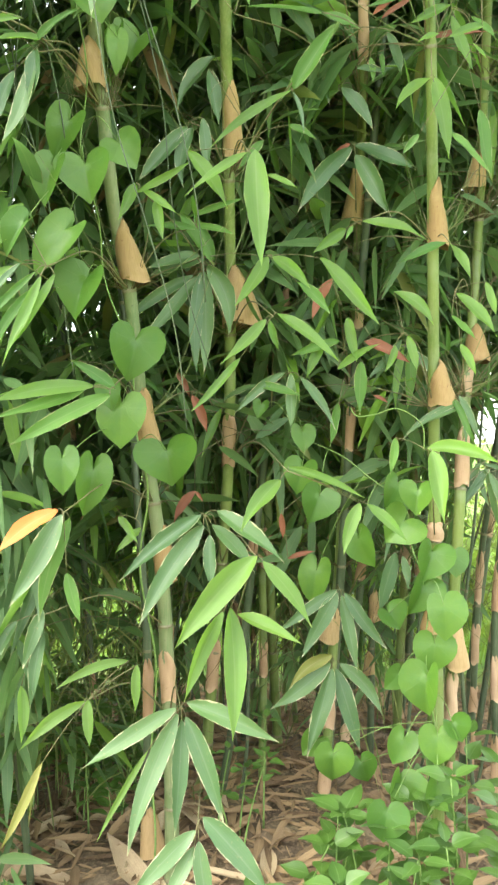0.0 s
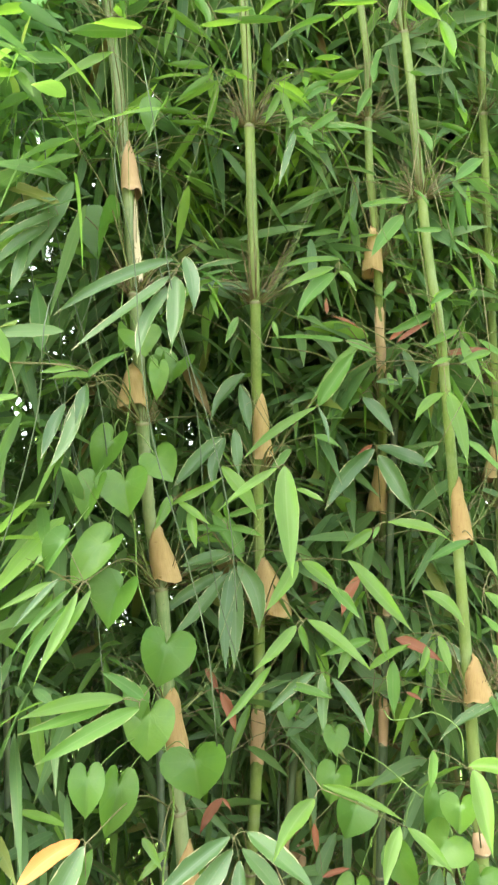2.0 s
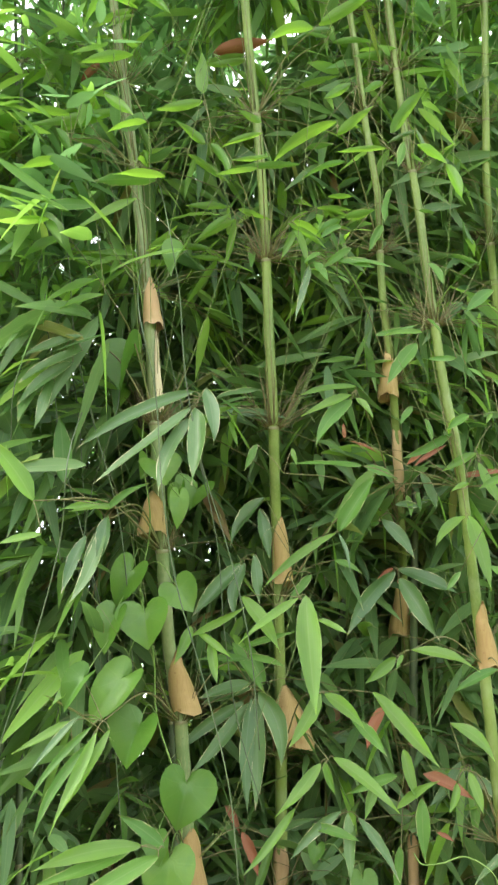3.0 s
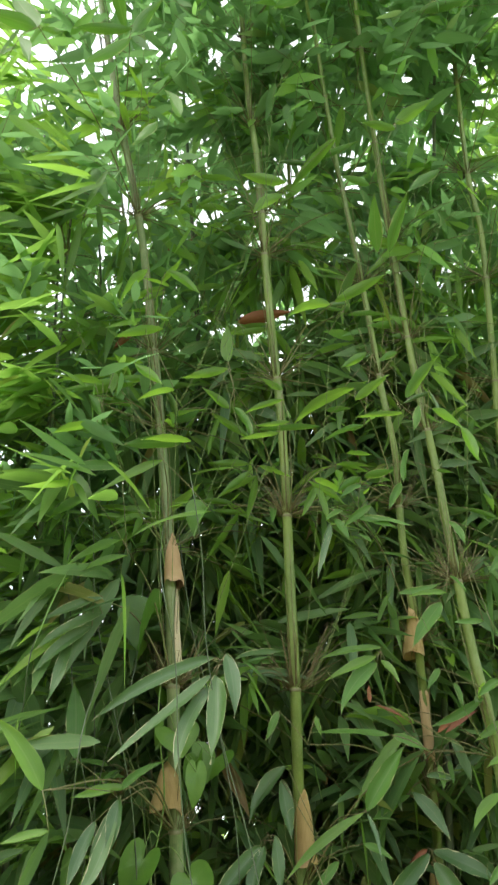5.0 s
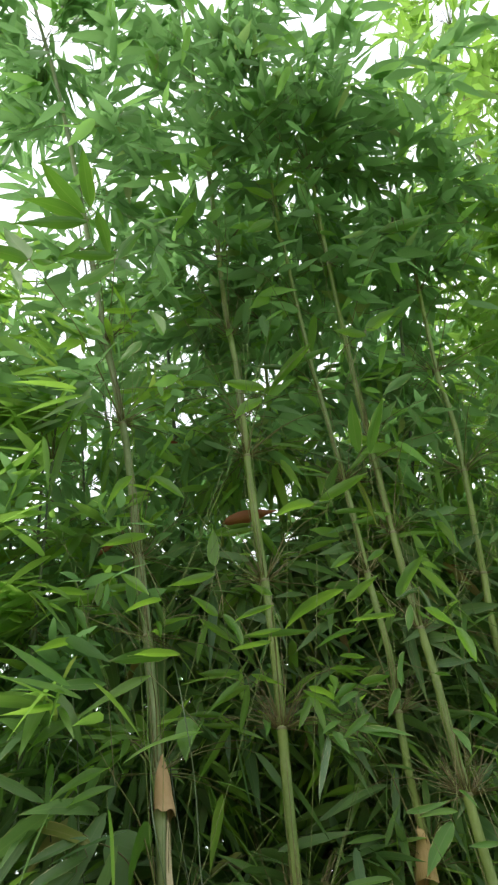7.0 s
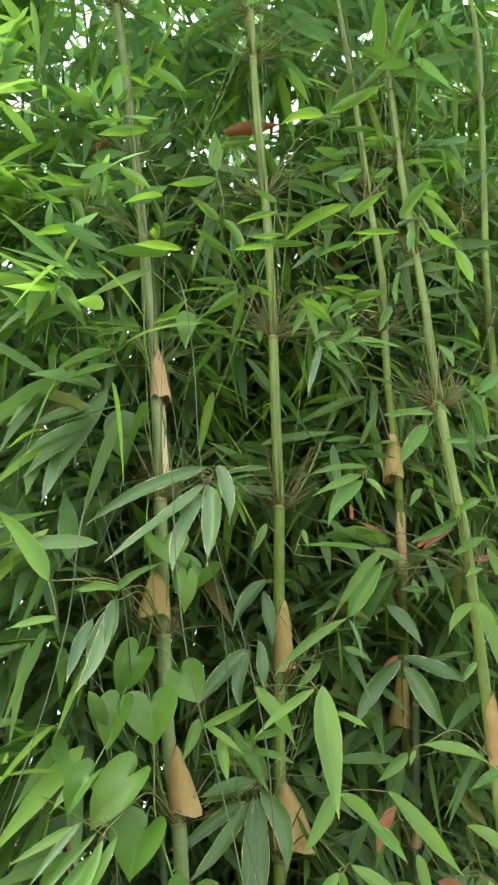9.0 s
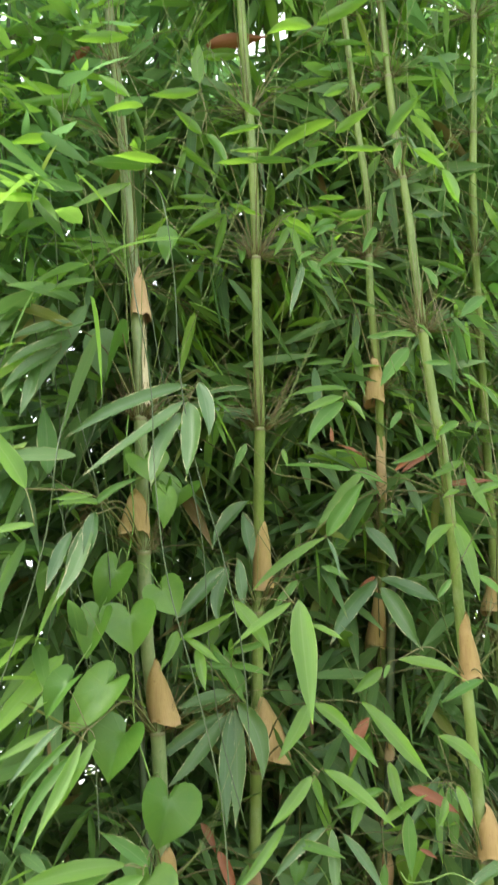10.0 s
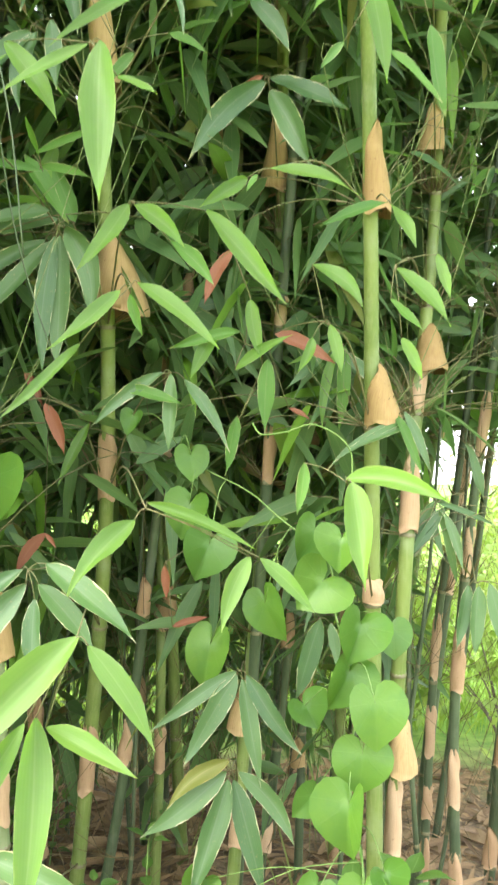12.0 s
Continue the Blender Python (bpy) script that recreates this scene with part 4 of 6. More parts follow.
sprig(culm_d, (0.278, 2.460, 0.999), [
    (OLD, 0.269, 2.460, 0.999, 0.080, 2.410, 0.878, 0.044, 0.12),
    (OLD, 0.271, 2.460, 0.991, 0.163, 2.400, 0.805, 0.065, 0.06),
    (OLD, 0.283, 2.460, 0.982, 0.323, 2.420, 0.757, 0.051, 0.05),
    (OLD, 0.292, 2.460, 0.991, 0.409, 2.420, 0.823, 0.051, 0.08),
])
sprig(culm_d, (0.263, 2.480, 0.775), [
    (YELLOW, 0.256, 2.480, 0.795, 0.114, 2.430, 0.720, 0.048, 0.12),
    (OLD, 0.251, 2.480, 0.769, 0.071, 2.420, 0.638, 0.065, 0.06),
    (OLD, 0.256, 2.480, 0.752, 0.177, 2.420, 0.502, 0.069, 0.03),
    (OLD, 0.268, 2.480, 0.752, 0.341, 2.440, 0.510, 0.066, 0.05),
    (OLD, 0.280, 2.480, 0.769, 0.416, 2.440, 0.630, 0.052, 0.08),
])
sprig(culm_a, (-0.427, 1.850, 1.289), [
    (ORANGE, -0.440, 1.850, 1.295, -0.572, 1.800, 1.196, 0.061, 0.08),
    (OLD, -0.430, 1.850, 1.284, -0.538, 1.790, 1.084, 0.066, 0.06),
    (GREEN, -0.416, 1.870, 1.274, -0.492, 1.830, 1.051, 0.052, 0.06),
    (GREEN, -0.424, 1.870, 1.147, -0.388, 1.850, 1.033, 0.037, 0.08),
])
sprig(culm_a, (-0.337, 1.950, 1.579), [
    (FRESH, -0.378, 1.950, 1.587, -0.599, 1.850, 1.543, 0.051, 0.15),
    (GREEN, -0.402, 1.970, 1.580, -0.608, 1.900, 1.502, 0.041, 0.1),
    (GREEN, -0.337, 1.950, 1.565, -0.559, 1.870, 1.436, 0.054, 0.08),
    (GREEN, -0.328, 1.980, 1.581, -0.439, 1.950, 1.647, 0.047, 0.1),
])
sprig(culm_a, (-0.462, 1.800, 2.352), [
    (FRESH, -0.466, 1.800, 2.355, -0.560, 1.750, 2.325, 0.037, 0.1),
    (GREEN, -0.481, 1.800, 2.346, -0.374, 1.770, 2.412, 0.028, 0.1),
    (OLD, -0.495, 1.850, 2.325, -0.534, 1.850, 2.143, 0.052, 0.05),
])
sprig(culm_a, (-0.514, 2.000, 1.020), [
    (OLD, -0.512, 2.000, 1.034, -0.552, 1.960, 0.898, 0.058, 0.06),
    (OLD, -0.510, 2.000, 0.992, -0.543, 1.970, 0.799, 0.042, 0.05),
    (FRESH, -0.566, 2.000, 0.845, -0.557, 1.970, 0.712, 0.036, 0.03),
    (OLD, -0.577, 2.000, 1.006, -0.637, 1.970, 0.902, 0.056, 0.06),
])
sprig(culm_a, (-0.391, 1.950, 0.826), [
    (FRESH, -0.398, 1.950, 0.823, -0.535, 1.890, 0.716, 0.038, 0.25),
    (FRESH, -0.391, 1.950, 0.826, -0.381, 1.930, 0.717, 0.038, 0.08),
    (FRESH, -0.295, 1.970, 0.916, -0.460, 1.910, 0.855, 0.030, 0.2),
    (FRESH, -0.274, 1.970, 0.905, -0.272, 1.950, 0.792, 0.030, 0.03),
    (YELLOW, -0.493, 1.920, 0.687, -0.581, 1.890, 0.480, 0.029, 0.06),
])
sprig(culm_a, (-0.296, 2.100, 1.250), [
    (FRESH, -0.341, 2.100, 1.257, -0.285, 2.070, 1.191, 0.038, 0.1),
    (FRESH, -0.282, 2.100, 1.227, -0.343, 2.070, 1.165, 0.032, 0.1),
])
sprig(culm_a, (-0.252, 1.800, 2.657), [
    (OLD, -0.269, 1.800, 2.673, -0.559, 1.720, 2.499, 0.047, 0.15),
    (OLD, -0.277, 1.800, 2.625, -0.511, 1.720, 2.400, 0.043, 0.08),
    (OLD, -0.282, 1.800, 2.594, -0.377, 1.750, 2.377, 0.054, 0.05),
    (OLD, -0.263, 1.800, 2.625, -0.256, 1.760, 2.396, 0.063, 0.03),
    (OLD, -0.238, 1.800, 2.682, -0.211, 1.770, 2.505, 0.048, 0.1),
])
sprig(culm_c, (0.082, 1.680, 3.850), [
    (FRESH, 0.079, 1.680, 3.855, -0.064, 1.630, 3.749, 0.052, 0.12),
    (FRESH, 0.097, 1.680, 3.866, 0.277, 1.630, 3.919, 0.046, 0.1),
])
sprig(culm_c, (-0.234, 1.700, 3.506), [
    (FRESH, -0.257, 1.700, 3.625, -0.263, 1.680, 3.788, 0.062, 0.03),
    (FRESH, -0.246, 1.700, 3.427, -0.331, 1.670, 3.483, 0.046, 0.1),
    (FRESH, -0.256, 1.700, 3.592, -0.392, 1.650, 3.494, 0.036, 0.1),
    (GREEN, -0.233, 1.720, 3.447, -0.165, 1.700, 3.301, 0.039, 0.1),
])
sprig(culm_a, (-0.512, 1.600, 3.687), [
    (FRESH, -0.470, 1.600, 3.954, -0.337, 1.560, 3.799, 0.037, 0.12),
    (FRESH, -0.531, 1.600, 3.965, -0.600, 1.570, 3.763, 0.047, 0.08),
    (FRESH, -0.454, 1.600, 3.677, -0.595, 1.550, 3.590, 0.039, 0.12),
    (FRESH, -0.530, 1.600, 3.529, -0.433, 1.570, 3.415, 0.038, 0.1),
    (FRESH, -0.401, 1.600, 3.419, -0.501, 1.560, 3.350, 0.028, 0.1),
])
sprig(culm_a, (-0.427, 1.680, 3.216), [
    (FRESH, -0.431, 1.680, 3.220, -0.642, 1.706, 3.079, 0.045, 0.1),
    (FRESH, -0.282, 1.680, 3.041, -0.481, 1.620, 2.945, 0.029, 0.08),
    (GREEN, -0.609, 1.680, 3.542, -0.612, 1.680, 3.479, 0.046, 0.1),
    (FRESH, -0.491, 1.710, 3.578, -0.804, 1.662, 3.492, 0.039, 0.1),
])
sprig(culm_d, (0.141, 1.720, 3.502), [
    (FRESH, 0.138, 1.720, 3.514, -0.066, 1.790, 3.426, 0.046, 0.3),
    (FRESH, 0.138, 1.720, 3.464, 0.249, 1.680, 3.526, 0.036, 0.1),
    (GREEN, 0.029, 1.770, 3.403, -0.196, 1.770, 3.386, 0.027, 0.1),
])
sprig(culm_e, (0.359, 1.780, 3.488), [
    (FRESH, 0.305, 1.780, 3.521, 0.415, 1.740, 3.653, 0.055, 0.05),
    (FRESH, 0.379, 1.780, 3.470, 0.451, 1.750, 3.364, 0.054, 0.15),
    (FRESH, 0.459, 1.780, 3.396, 0.488, 1.760, 3.247, 0.043, 0.08),
    (GREEN, 0.342, 1.780, 3.487, 0.315, 1.780, 3.386, 0.051, 0.05),
])
sprig(culm_d, (0.281, 1.850, 3.327), [
    (GREEN, 0.305, 1.850, 3.367, 0.274, 1.830, 3.221, 0.044, 0.05),
    (GREEN, 0.158, 1.850, 3.270, 0.252, 1.820, 3.258, 0.033, 0.1),
    (GREEN, 0.148, 1.850, 3.238, 0.080, 1.830, 3.180, 0.030, 0.1),
    (GREEN, 0.379, 1.850, 3.286, 0.429, 1.850, 3.276, 0.030, 0.1),
])
sprig(culm_c, (0.131, 1.900, 3.132), [
    (GREEN, 0.141, 1.900, 3.146, 0.281, 1.860, 3.086, 0.036, 0.15),
    (GREEN, 0.066, 1.900, 3.151, 0.102, 1.870, 3.058, 0.046, 0.1),
    (OLD, 0.056, 1.900, 3.126, -0.002, 1.870, 2.927, 0.023, 0.1),
    (GREEN, 0.177, 1.900, 3.194, 0.086, 1.880, 3.106, 0.030, 0.1),
])
sprig(culm_d, (0.180, 2.020, 2.780), [
    (FRESH, 0.181, 2.020, 2.791, 0.007, 1.970, 2.745, 0.032, 0.2),
    (FRESH, 0.166, 2.020, 2.765, 0.024, 1.970, 2.666, 0.038, 0.1),
    (GREEN, 0.165, 2.020, 2.747, 0.041, 1.980, 2.595, 0.053, 0.1),
    (FRESH, 0.178, 2.020, 2.755, 0.218, 1.990, 2.674, 0.051, 0.1),
])
sprig(culm_d, (0.360, 2.000, 2.925), [
    (GREEN, 0.365, 2.000, 2.919, 0.264, 1.970, 2.768, 0.055, 0.05),
    (GREEN, 0.243, 2.000, 2.952, 0.370, 1.970, 2.949, 0.026, 0.1),
    (GREEN, 0.408, 2.030, 3.022, 0.453, 2.030, 2.963, 0.034, 0.1),
])
sprig(culm_a, (-0.568, 1.500, 2.270), [
    (FRESH, -0.569, 1.500, 2.270, -0.674, 1.450, 2.402, 0.056, 0.1),
    (FRESH, -0.543, 1.500, 2.196, -0.629, 1.470, 2.165, 0.024, 0.1),
    (FRESH, -0.448, 1.600, 2.294, -0.531, 1.580, 2.272, 0.023, 0.1),
])
sprig(culm_c, (-0.242, 1.820, 3.922), [
    (BROWN, -0.242, 1.820, 3.928, -0.043, 1.820, 3.964, 0.071, 0.1),
])
sprig(culm_d, (-0.036, 2.000, 2.516), [
    (FRESH, -0.011, 2.000, 2.590, 0.002, 2.000, 2.532, 0.052, 0.1),
    (GREEN, -0.111, 2.000, 2.605, -0.142, 2.000, 2.523, 0.052, 0.05),
])
sprig(culm_c, (0.034, 1.200, 5.274), [
    (FRESH, 0.034, 1.200, 5.274, -0.093, 1.170, 5.316, 0.087, 0.1),
    (FRESH, 0.044, 1.200, 5.285, 0.147, 1.170, 5.470, 0.084, 0.1),
    (GREEN, 0.057, 1.200, 7.107, 0.075, 1.346, 7.063, 0.084, 0.05),
    (GREEN, 0.025, 1.200, 5.048, -0.092, 1.200, 4.931, 0.055, 0.1),
])
sprig(culm_c, (-0.057, 1.500, 4.274), [
    (FRESH, -0.063, 1.500, 4.285, -0.219, 1.470, 4.304, 0.074, 0.12),
    (FRESH, -0.071, 1.500, 4.223, -0.178, 1.480, 4.099, 0.047, 0.1),
    (FRESH, 0.132, 1.520, 4.588, -0.058, 1.676, 4.477, 0.050, 0.05),
    (FRESH, -0.165, 1.500, 4.797, -0.199, 1.500, 4.649, 0.059, 0.1),
    (FRESH, -0.320, 1.500, 4.905, -0.256, 1.500, 4.718, 0.065, 0.1),
])
sprig(culm_d, (0.344, 1.450, 4.558), [
    (FRESH, 0.343, 1.450, 4.550, 0.493, 1.430, 4.677, 0.061, 0.1),
    (FRESH, 0.338, 1.450, 4.510, 0.218, 1.430, 4.553, 0.056, 0.1),
    (GREEN, 0.228, 1.500, 3.891, 0.207, 1.355, 4.000, 0.053, 0.03),
    (GREEN, 0.264, 1.500, 3.888, 0.322, 1.351, 3.986, 0.046, 0.1),
    (GREEN, 0.228, 1.500, 4.251, 0.132, 1.500, 4.311, 0.061, 0.1),
])
sprig(culm_a, (-0.765, 0.900, 4.220), [
    (GREEN, -0.769, 0.900, 4.213, -0.948, 0.870, 4.274, 0.074, 0.1),
    (GREEN, -0.764, 0.900, 4.228, -0.890, 0.880, 4.438, 0.069, 0.1),
    (GREEN, -0.753, 0.900, 4.207, -0.680, 0.900, 4.172, 0.045, 0.1),
    (GREEN, -0.814, 0.900, 4.158, -0.750, 0.900, 4.010, 0.061, 0.1),
])
sprig(culm_a, (-0.662, 1.000, 4.712), [
    (GREEN, -0.664, 1.000, 4.698, -0.921, 0.937, 4.645, 0.062, 0.1),
    (GREEN, -0.681, 1.000, 4.729, -0.878, 0.891, 4.715, 0.084, 0.1),
    (GREEN, -0.682, 1.000, 4.779, -0.827, 0.798, 4.810, 0.085, 0.1),
    (GREEN, -0.667, 1.000, 4.828, -0.678, 0.789, 4.895, 0.078, 0.05),
    (GREEN, -0.640, 1.000, 4.783, -0.605, 1.166, 4.710, 0.055, 0.05),
])
sprig(culm_a, (-0.569, 1.100, 4.568), [
    (GREEN, -0.573, 1.100, 4.613, -0.764, 1.070, 4.610, 0.049, 0.1),
    (GREEN, -0.561, 1.100, 4.589, -0.469, 1.070, 4.770, 0.050, 0.1),
    (GREEN, -0.566, 1.100, 4.546, -0.683, 1.080, 4.336, 0.055, 0.1),
    (GREEN, -0.362, 1.100, 4.052, -0.427, 1.100, 4.196, 0.061, 0.1),
    (GREEN, -0.430, 1.100, 4.026, -0.488, 1.100, 3.906, 0.058, 0.1),
])
sprig(culm_f, (0.848, 1.300, 5.108), [
    (GREEN, 0.784, 1.300, 5.378, 0.600, 1.300, 5.313, 0.074, 0.1),
    (GREEN, 0.469, 1.300, 5.076, 0.711, 1.220, 5.053, 0.062, 0.1),
    (GREEN, 0.447, 1.400, 4.176, 0.325, 1.400, 4.055, 0.042, 0.1),
    (GREEN, 0.355, 1.400, 5.395, 0.461, 1.400, 5.534, 0.078, 0.1),
    (GREEN, 0.407, 1.300, 6.359, 0.639, 1.173, 6.361, 0.100, 0.1),
])
sprig(culm_d, (0.246, 2.350, 1.918), [
    (BROWN, 0.242, 2.350, 1.927, 0.183, 2.350, 1.806, 0.053, 0.05),
    (BROWN, 0.377, 2.450, 1.594, 0.428, 2.450, 1.569, 0.028, 0.1),
])
sprig(culm_c, (-0.165, 2.450, 1.612), [
    (BROWN, -0.222, 2.450, 1.663, -0.177, 2.450, 1.586, 0.038, 0.05),
    (BROWN, -0.174, 2.450, 1.594, -0.126, 2.450, 1.478, 0.048, 0.05),
    (BROWN, -0.165, 2.450, 1.302, -0.234, 2.450, 1.208, 0.045, 0.25),
    (BROWN, -0.165, 2.450, 1.302, -0.139, 2.450, 1.268, 0.024, 0.1),
])
sprig(culm_d, (0.104, 2.500, 1.238), [
    (BROWN, 0.100, 2.500, 1.229, 0.109, 2.500, 1.150, 0.035, 0.03),
    (BROWN, 0.121, 2.500, 1.089, 0.209, 2.500, 1.106, 0.021, 0.1),
])
sprig(culm_a, (-0.658, 1.750, 3.787), [
    (BROWN, -0.590, 1.750, 3.820, -0.654, 1.750, 3.742, 0.060, 0.05),
    (BROWN, -0.561, 1.950, 4.513, -0.424, 1.950, 4.559, 0.051, 0.1),
])
sprig(culm_d, (0.180, 2.150, 2.673), [
    (BROWN, 0.150, 2.150, 2.682, 0.147, 2.150, 2.736, 0.040, 0.05),
    (BROWN, 0.163, 2.150, 2.673, 0.259, 2.150, 2.620, 0.023, 0.25),
    (BROWN, 0.331, 2.150, 2.594, 0.411, 2.150, 2.648, 0.020, 0.1),
])
sprig(culm_f, (0.580, 2.100, 3.857), [
    (BROWN, 0.576, 2.100, 3.912, 0.626, 2.100, 3.900, 0.045, 0.05),
    (BROWN, 0.495, 2.100, 3.828, 0.554, 2.100, 3.816, 0.040, 0.05),
])
sprig(culm_f, (0.599, 2.300, 2.619), [
    (BROWN, 0.507, 2.300, 2.606, 0.709, 2.300, 2.619, 0.032, 0.05),
])
sprig(culm_h, (0.854, 2.600, 1.187), [
    (OLD, 0.837, 2.600, 1.180, 0.799, 2.580, 1.027, 0.052, 0.03),
    (OLD, 0.862, 2.600, 1.179, 0.848, 2.580, 1.011, 0.058, 0.03),
    (OLD, 0.888, 2.600, 1.187, 0.928, 2.570, 0.974, 0.061, 0.06),
    (OLD, 0.913, 2.600, 1.185, 0.986, 2.570, 1.071, 0.052, 0.08),
])
sprig(culm_h, (0.932, 2.650, 1.457), [
    (OLD, 0.928, 2.650, 1.449, 0.958, 2.630, 1.299, 0.054, 0.05),
    (GREEN, 0.977, 2.650, 1.366, 1.022, 2.650, 1.227, 0.068, 0.05),
    (OLD, 0.850, 2.670, 1.533, 0.897, 2.670, 1.390, 0.051, 0.05),
])
sprig(culm_d, (0.474, 2.600, 1.096), [
    (OLD, 0.474, 2.600, 1.093, 0.419, 2.580, 0.888, 0.072, 0.03),
    (OLD, 0.500, 2.620, 1.081, 0.524, 2.600, 0.972, 0.057, 0.05),
])
sprig(culm_c, (-0.162, 2.200, 2.327), [
    (OLD, -0.168, 2.200, 2.312, -0.301, 2.170, 2.148, 0.056, 0.06),
    (OLD, -0.154, 2.200, 2.313, -0.194, 2.180, 2.142, 0.048, 0.05),
    (OLD, -0.127, 2.200, 2.337, -0.108, 2.200, 2.195, 0.048, 0.05),
])
sprig(culm_c, (-0.197, 2.300, 2.104), [
    (GREEN, -0.197, 2.300, 2.104, -0.106, 2.300, 1.957, 0.067, 0.05),
    (OLD, -0.142, 2.300, 1.986, -0.285, 2.270, 1.934, 0.049, 0.12),
])
sprig(culm_a, (-0.457, 1.820, 1.849), [
    (GREEN, -0.483, 1.820, 1.837, -0.616, 1.760, 1.675, 0.020, 0.05),
    (GREEN, -0.486, 1.820, 1.799, -0.591, 1.770, 1.617, 0.030, 0.04),
    (OLD, -0.508, 1.820, 1.862, -0.603, 1.770, 1.733, 0.023, 0.05),
    (FRESH, -0.466, 1.800, 1.822, -0.560, 1.760, 1.626, 0.032, 0.04),
    (FRESH, -0.440, 1.820, 1.830, -0.545, 1.770, 1.652, 0.030, 0.04),
    (FRESH, -0.533, 1.820, 1.849, -0.636, 1.770, 1.769, 0.026, 0.08),
    (FRESH, -0.515, 1.820, 1.946, -0.571, 1.790, 1.869, 0.042, 0.08),
])
sprig(culm_a, (-0.473, 1.800, 2.325), [
    (OLD, -0.483, 1.800, 2.307, -0.531, 1.760, 2.095, 0.046, 0.04),
    (OLD, -0.476, 1.800, 2.332, -0.484, 1.780, 2.196, 0.044, 0.04),
    (OLD, -0.526, 1.800, 2.281, -0.567, 1.770, 2.131, 0.038, 0.05),
    (GREEN, -0.591, 1.780, 2.416, -0.617, 1.800, 2.614, 0.069, 0.03),
])
sprig(culm_a, (-0.585, 1.720, 2.810), [
    (OLD, -0.559, 1.720, 2.806, -0.713, 1.670, 2.719, 0.035, 0.08),
    (OLD, -0.555, 1.720, 2.759, -0.709, 1.670, 2.655, 0.048, 0.08),
    (OLD, -0.578, 1.720, 2.726, -0.696, 1.670, 2.581, 0.042, 0.06),
    (YELLOW, -0.553, 1.720, 2.789, -0.721, 1.680, 2.820, 0.052, 0.08),
    (OLD, -0.628, 1.720, 2.694, -0.645, 1.690, 2.514, 0.039, 0.05),
])
sprig(culm_a, (-0.508, 1.700, 2.941), [
    (FRESH, -0.522, 1.700, 2.968, -0.648, 1.650, 2.866, 0.056, 0.1),
    (FRESH, -0.504, 1.700, 2.919, -0.650, 1.650, 2.830, 0.035, 0.1),
    (FRESH, -0.620, 1.700, 3.111, -0.738, 1.650, 3.006, 0.063, 0.08),
    (GREEN, -0.556, 1.700, 3.215, -0.720, 1.650, 3.183, 0.043, 0.1),
])
sprig(culm_a, (-0.615, 1.620, 3.386), [
    (FRESH, -0.626, 1.620, 3.474, -0.757, 1.580, 3.457, 0.034, 0.1),
    (FRESH, -0.624, 1.620, 3.308, -0.742, 1.580, 3.247, 0.039, 0.1),
    (FRESH, -0.343, 1.620, 3.240, -0.479, 1.580, 3.214, 0.033, 0.1),
    (GREEN, -0.378, 1.670, 3.276, -0.541, 1.620, 3.230, 0.055, 0.1),
    (GREEN, -0.665, 1.620, 3.427, -0.601, 1.620, 3.308, 0.052, 0.05),
    (FRESH, -0.595, 1.620, 3.526, -0.595, 1.620, 3.429, 0.041, 0.05),
])
sprig(culm_c, (-0.086, 1.660, 3.431), [
    (FRESH, -0.081, 1.660, 3.461, -0.151, 1.640, 3.493, 0.044, 0.1),
    (FRESH, -0.078, 1.660, 3.421, -0.202, 1.630, 3.361, 0.022, 0.1),
    (FRESH, -0.062, 1.660, 3.336, -0.171, 1.630, 3.302, 0.018, 0.1),
    (FRESH, -0.093, 1.660, 3.294, -0.212, 1.630, 3.254, 0.021, 0.1),
])
sprig(culm_d, (0.204, 1.720, 3.653), [
    (FRESH, 0.188, 1.720, 3.665, 0.103, 1.690, 3.568, 0.036, 0.1),
    (GREEN, 0.286, 1.720, 3.662, 0.219, 1.700, 3.596, 0.029, 0.1),
    (GREEN, 0.050, 1.770, 3.465, 0.132, 1.770, 3.473, 0.033, 0.1),
    (FRESH, 0.278, 1.720, 3.406, 0.124, 1.690, 3.360, 0.022, 0.15),
    (GREEN, 0.158, 1.720, 3.363, 0.027, 1.700, 3.289, 0.025, 0.12),
])
sprig(culm_d, (0.134, 1.900, 3.169), [
    (GREEN, 0.130, 1.900, 3.155, 0.243, 1.870, 3.099, 0.036, 0.1),
    (GREEN, 0.132, 1.900, 3.096, 0.173, 1.900, 3.061, 0.046, 0.1),
    (GREEN, 0.095, 1.900, 3.180, 0.030, 1.880, 3.126, 0.036, 0.1),
    (OLD, 0.051, 1.900, 3.141, 0.007, 1.880, 2.946, 0.018, 0.04),
    (GREEN, 0.155, 1.900, 3.300, 0.072, 1.880, 3.224, 0.037, 0.1),
    (FRESH, 0.240, 1.900, 3.322, 0.163, 1.880, 3.283, 0.030, 0.1),
    (GREEN, 0.276, 1.900, 3.276, 0.230, 1.900, 3.177, 0.040, 0.08),
])
sprig(culm_e, (0.413, 1.920, 3.149), [
    (GREEN, 0.402, 1.900, 3.134, 0.442, 1.890, 3.049, 0.049, 0.1),
    (FRESH, 0.368, 1.920, 2.910, 0.256, 1.890, 2.888, 0.025, 0.1),
    (GREEN, 0.456, 1.920, 2.823, 0.367, 1.900, 2.810, 0.022, 0.15),
    (GREEN, 0.482, 1.920, 2.791, 0.537, 1.920, 2.746, 0.034, 0.1),
    (GREEN, 0.584, 1.920, 3.048, 0.486, 1.890, 2.950, 0.042, 0.1),
])
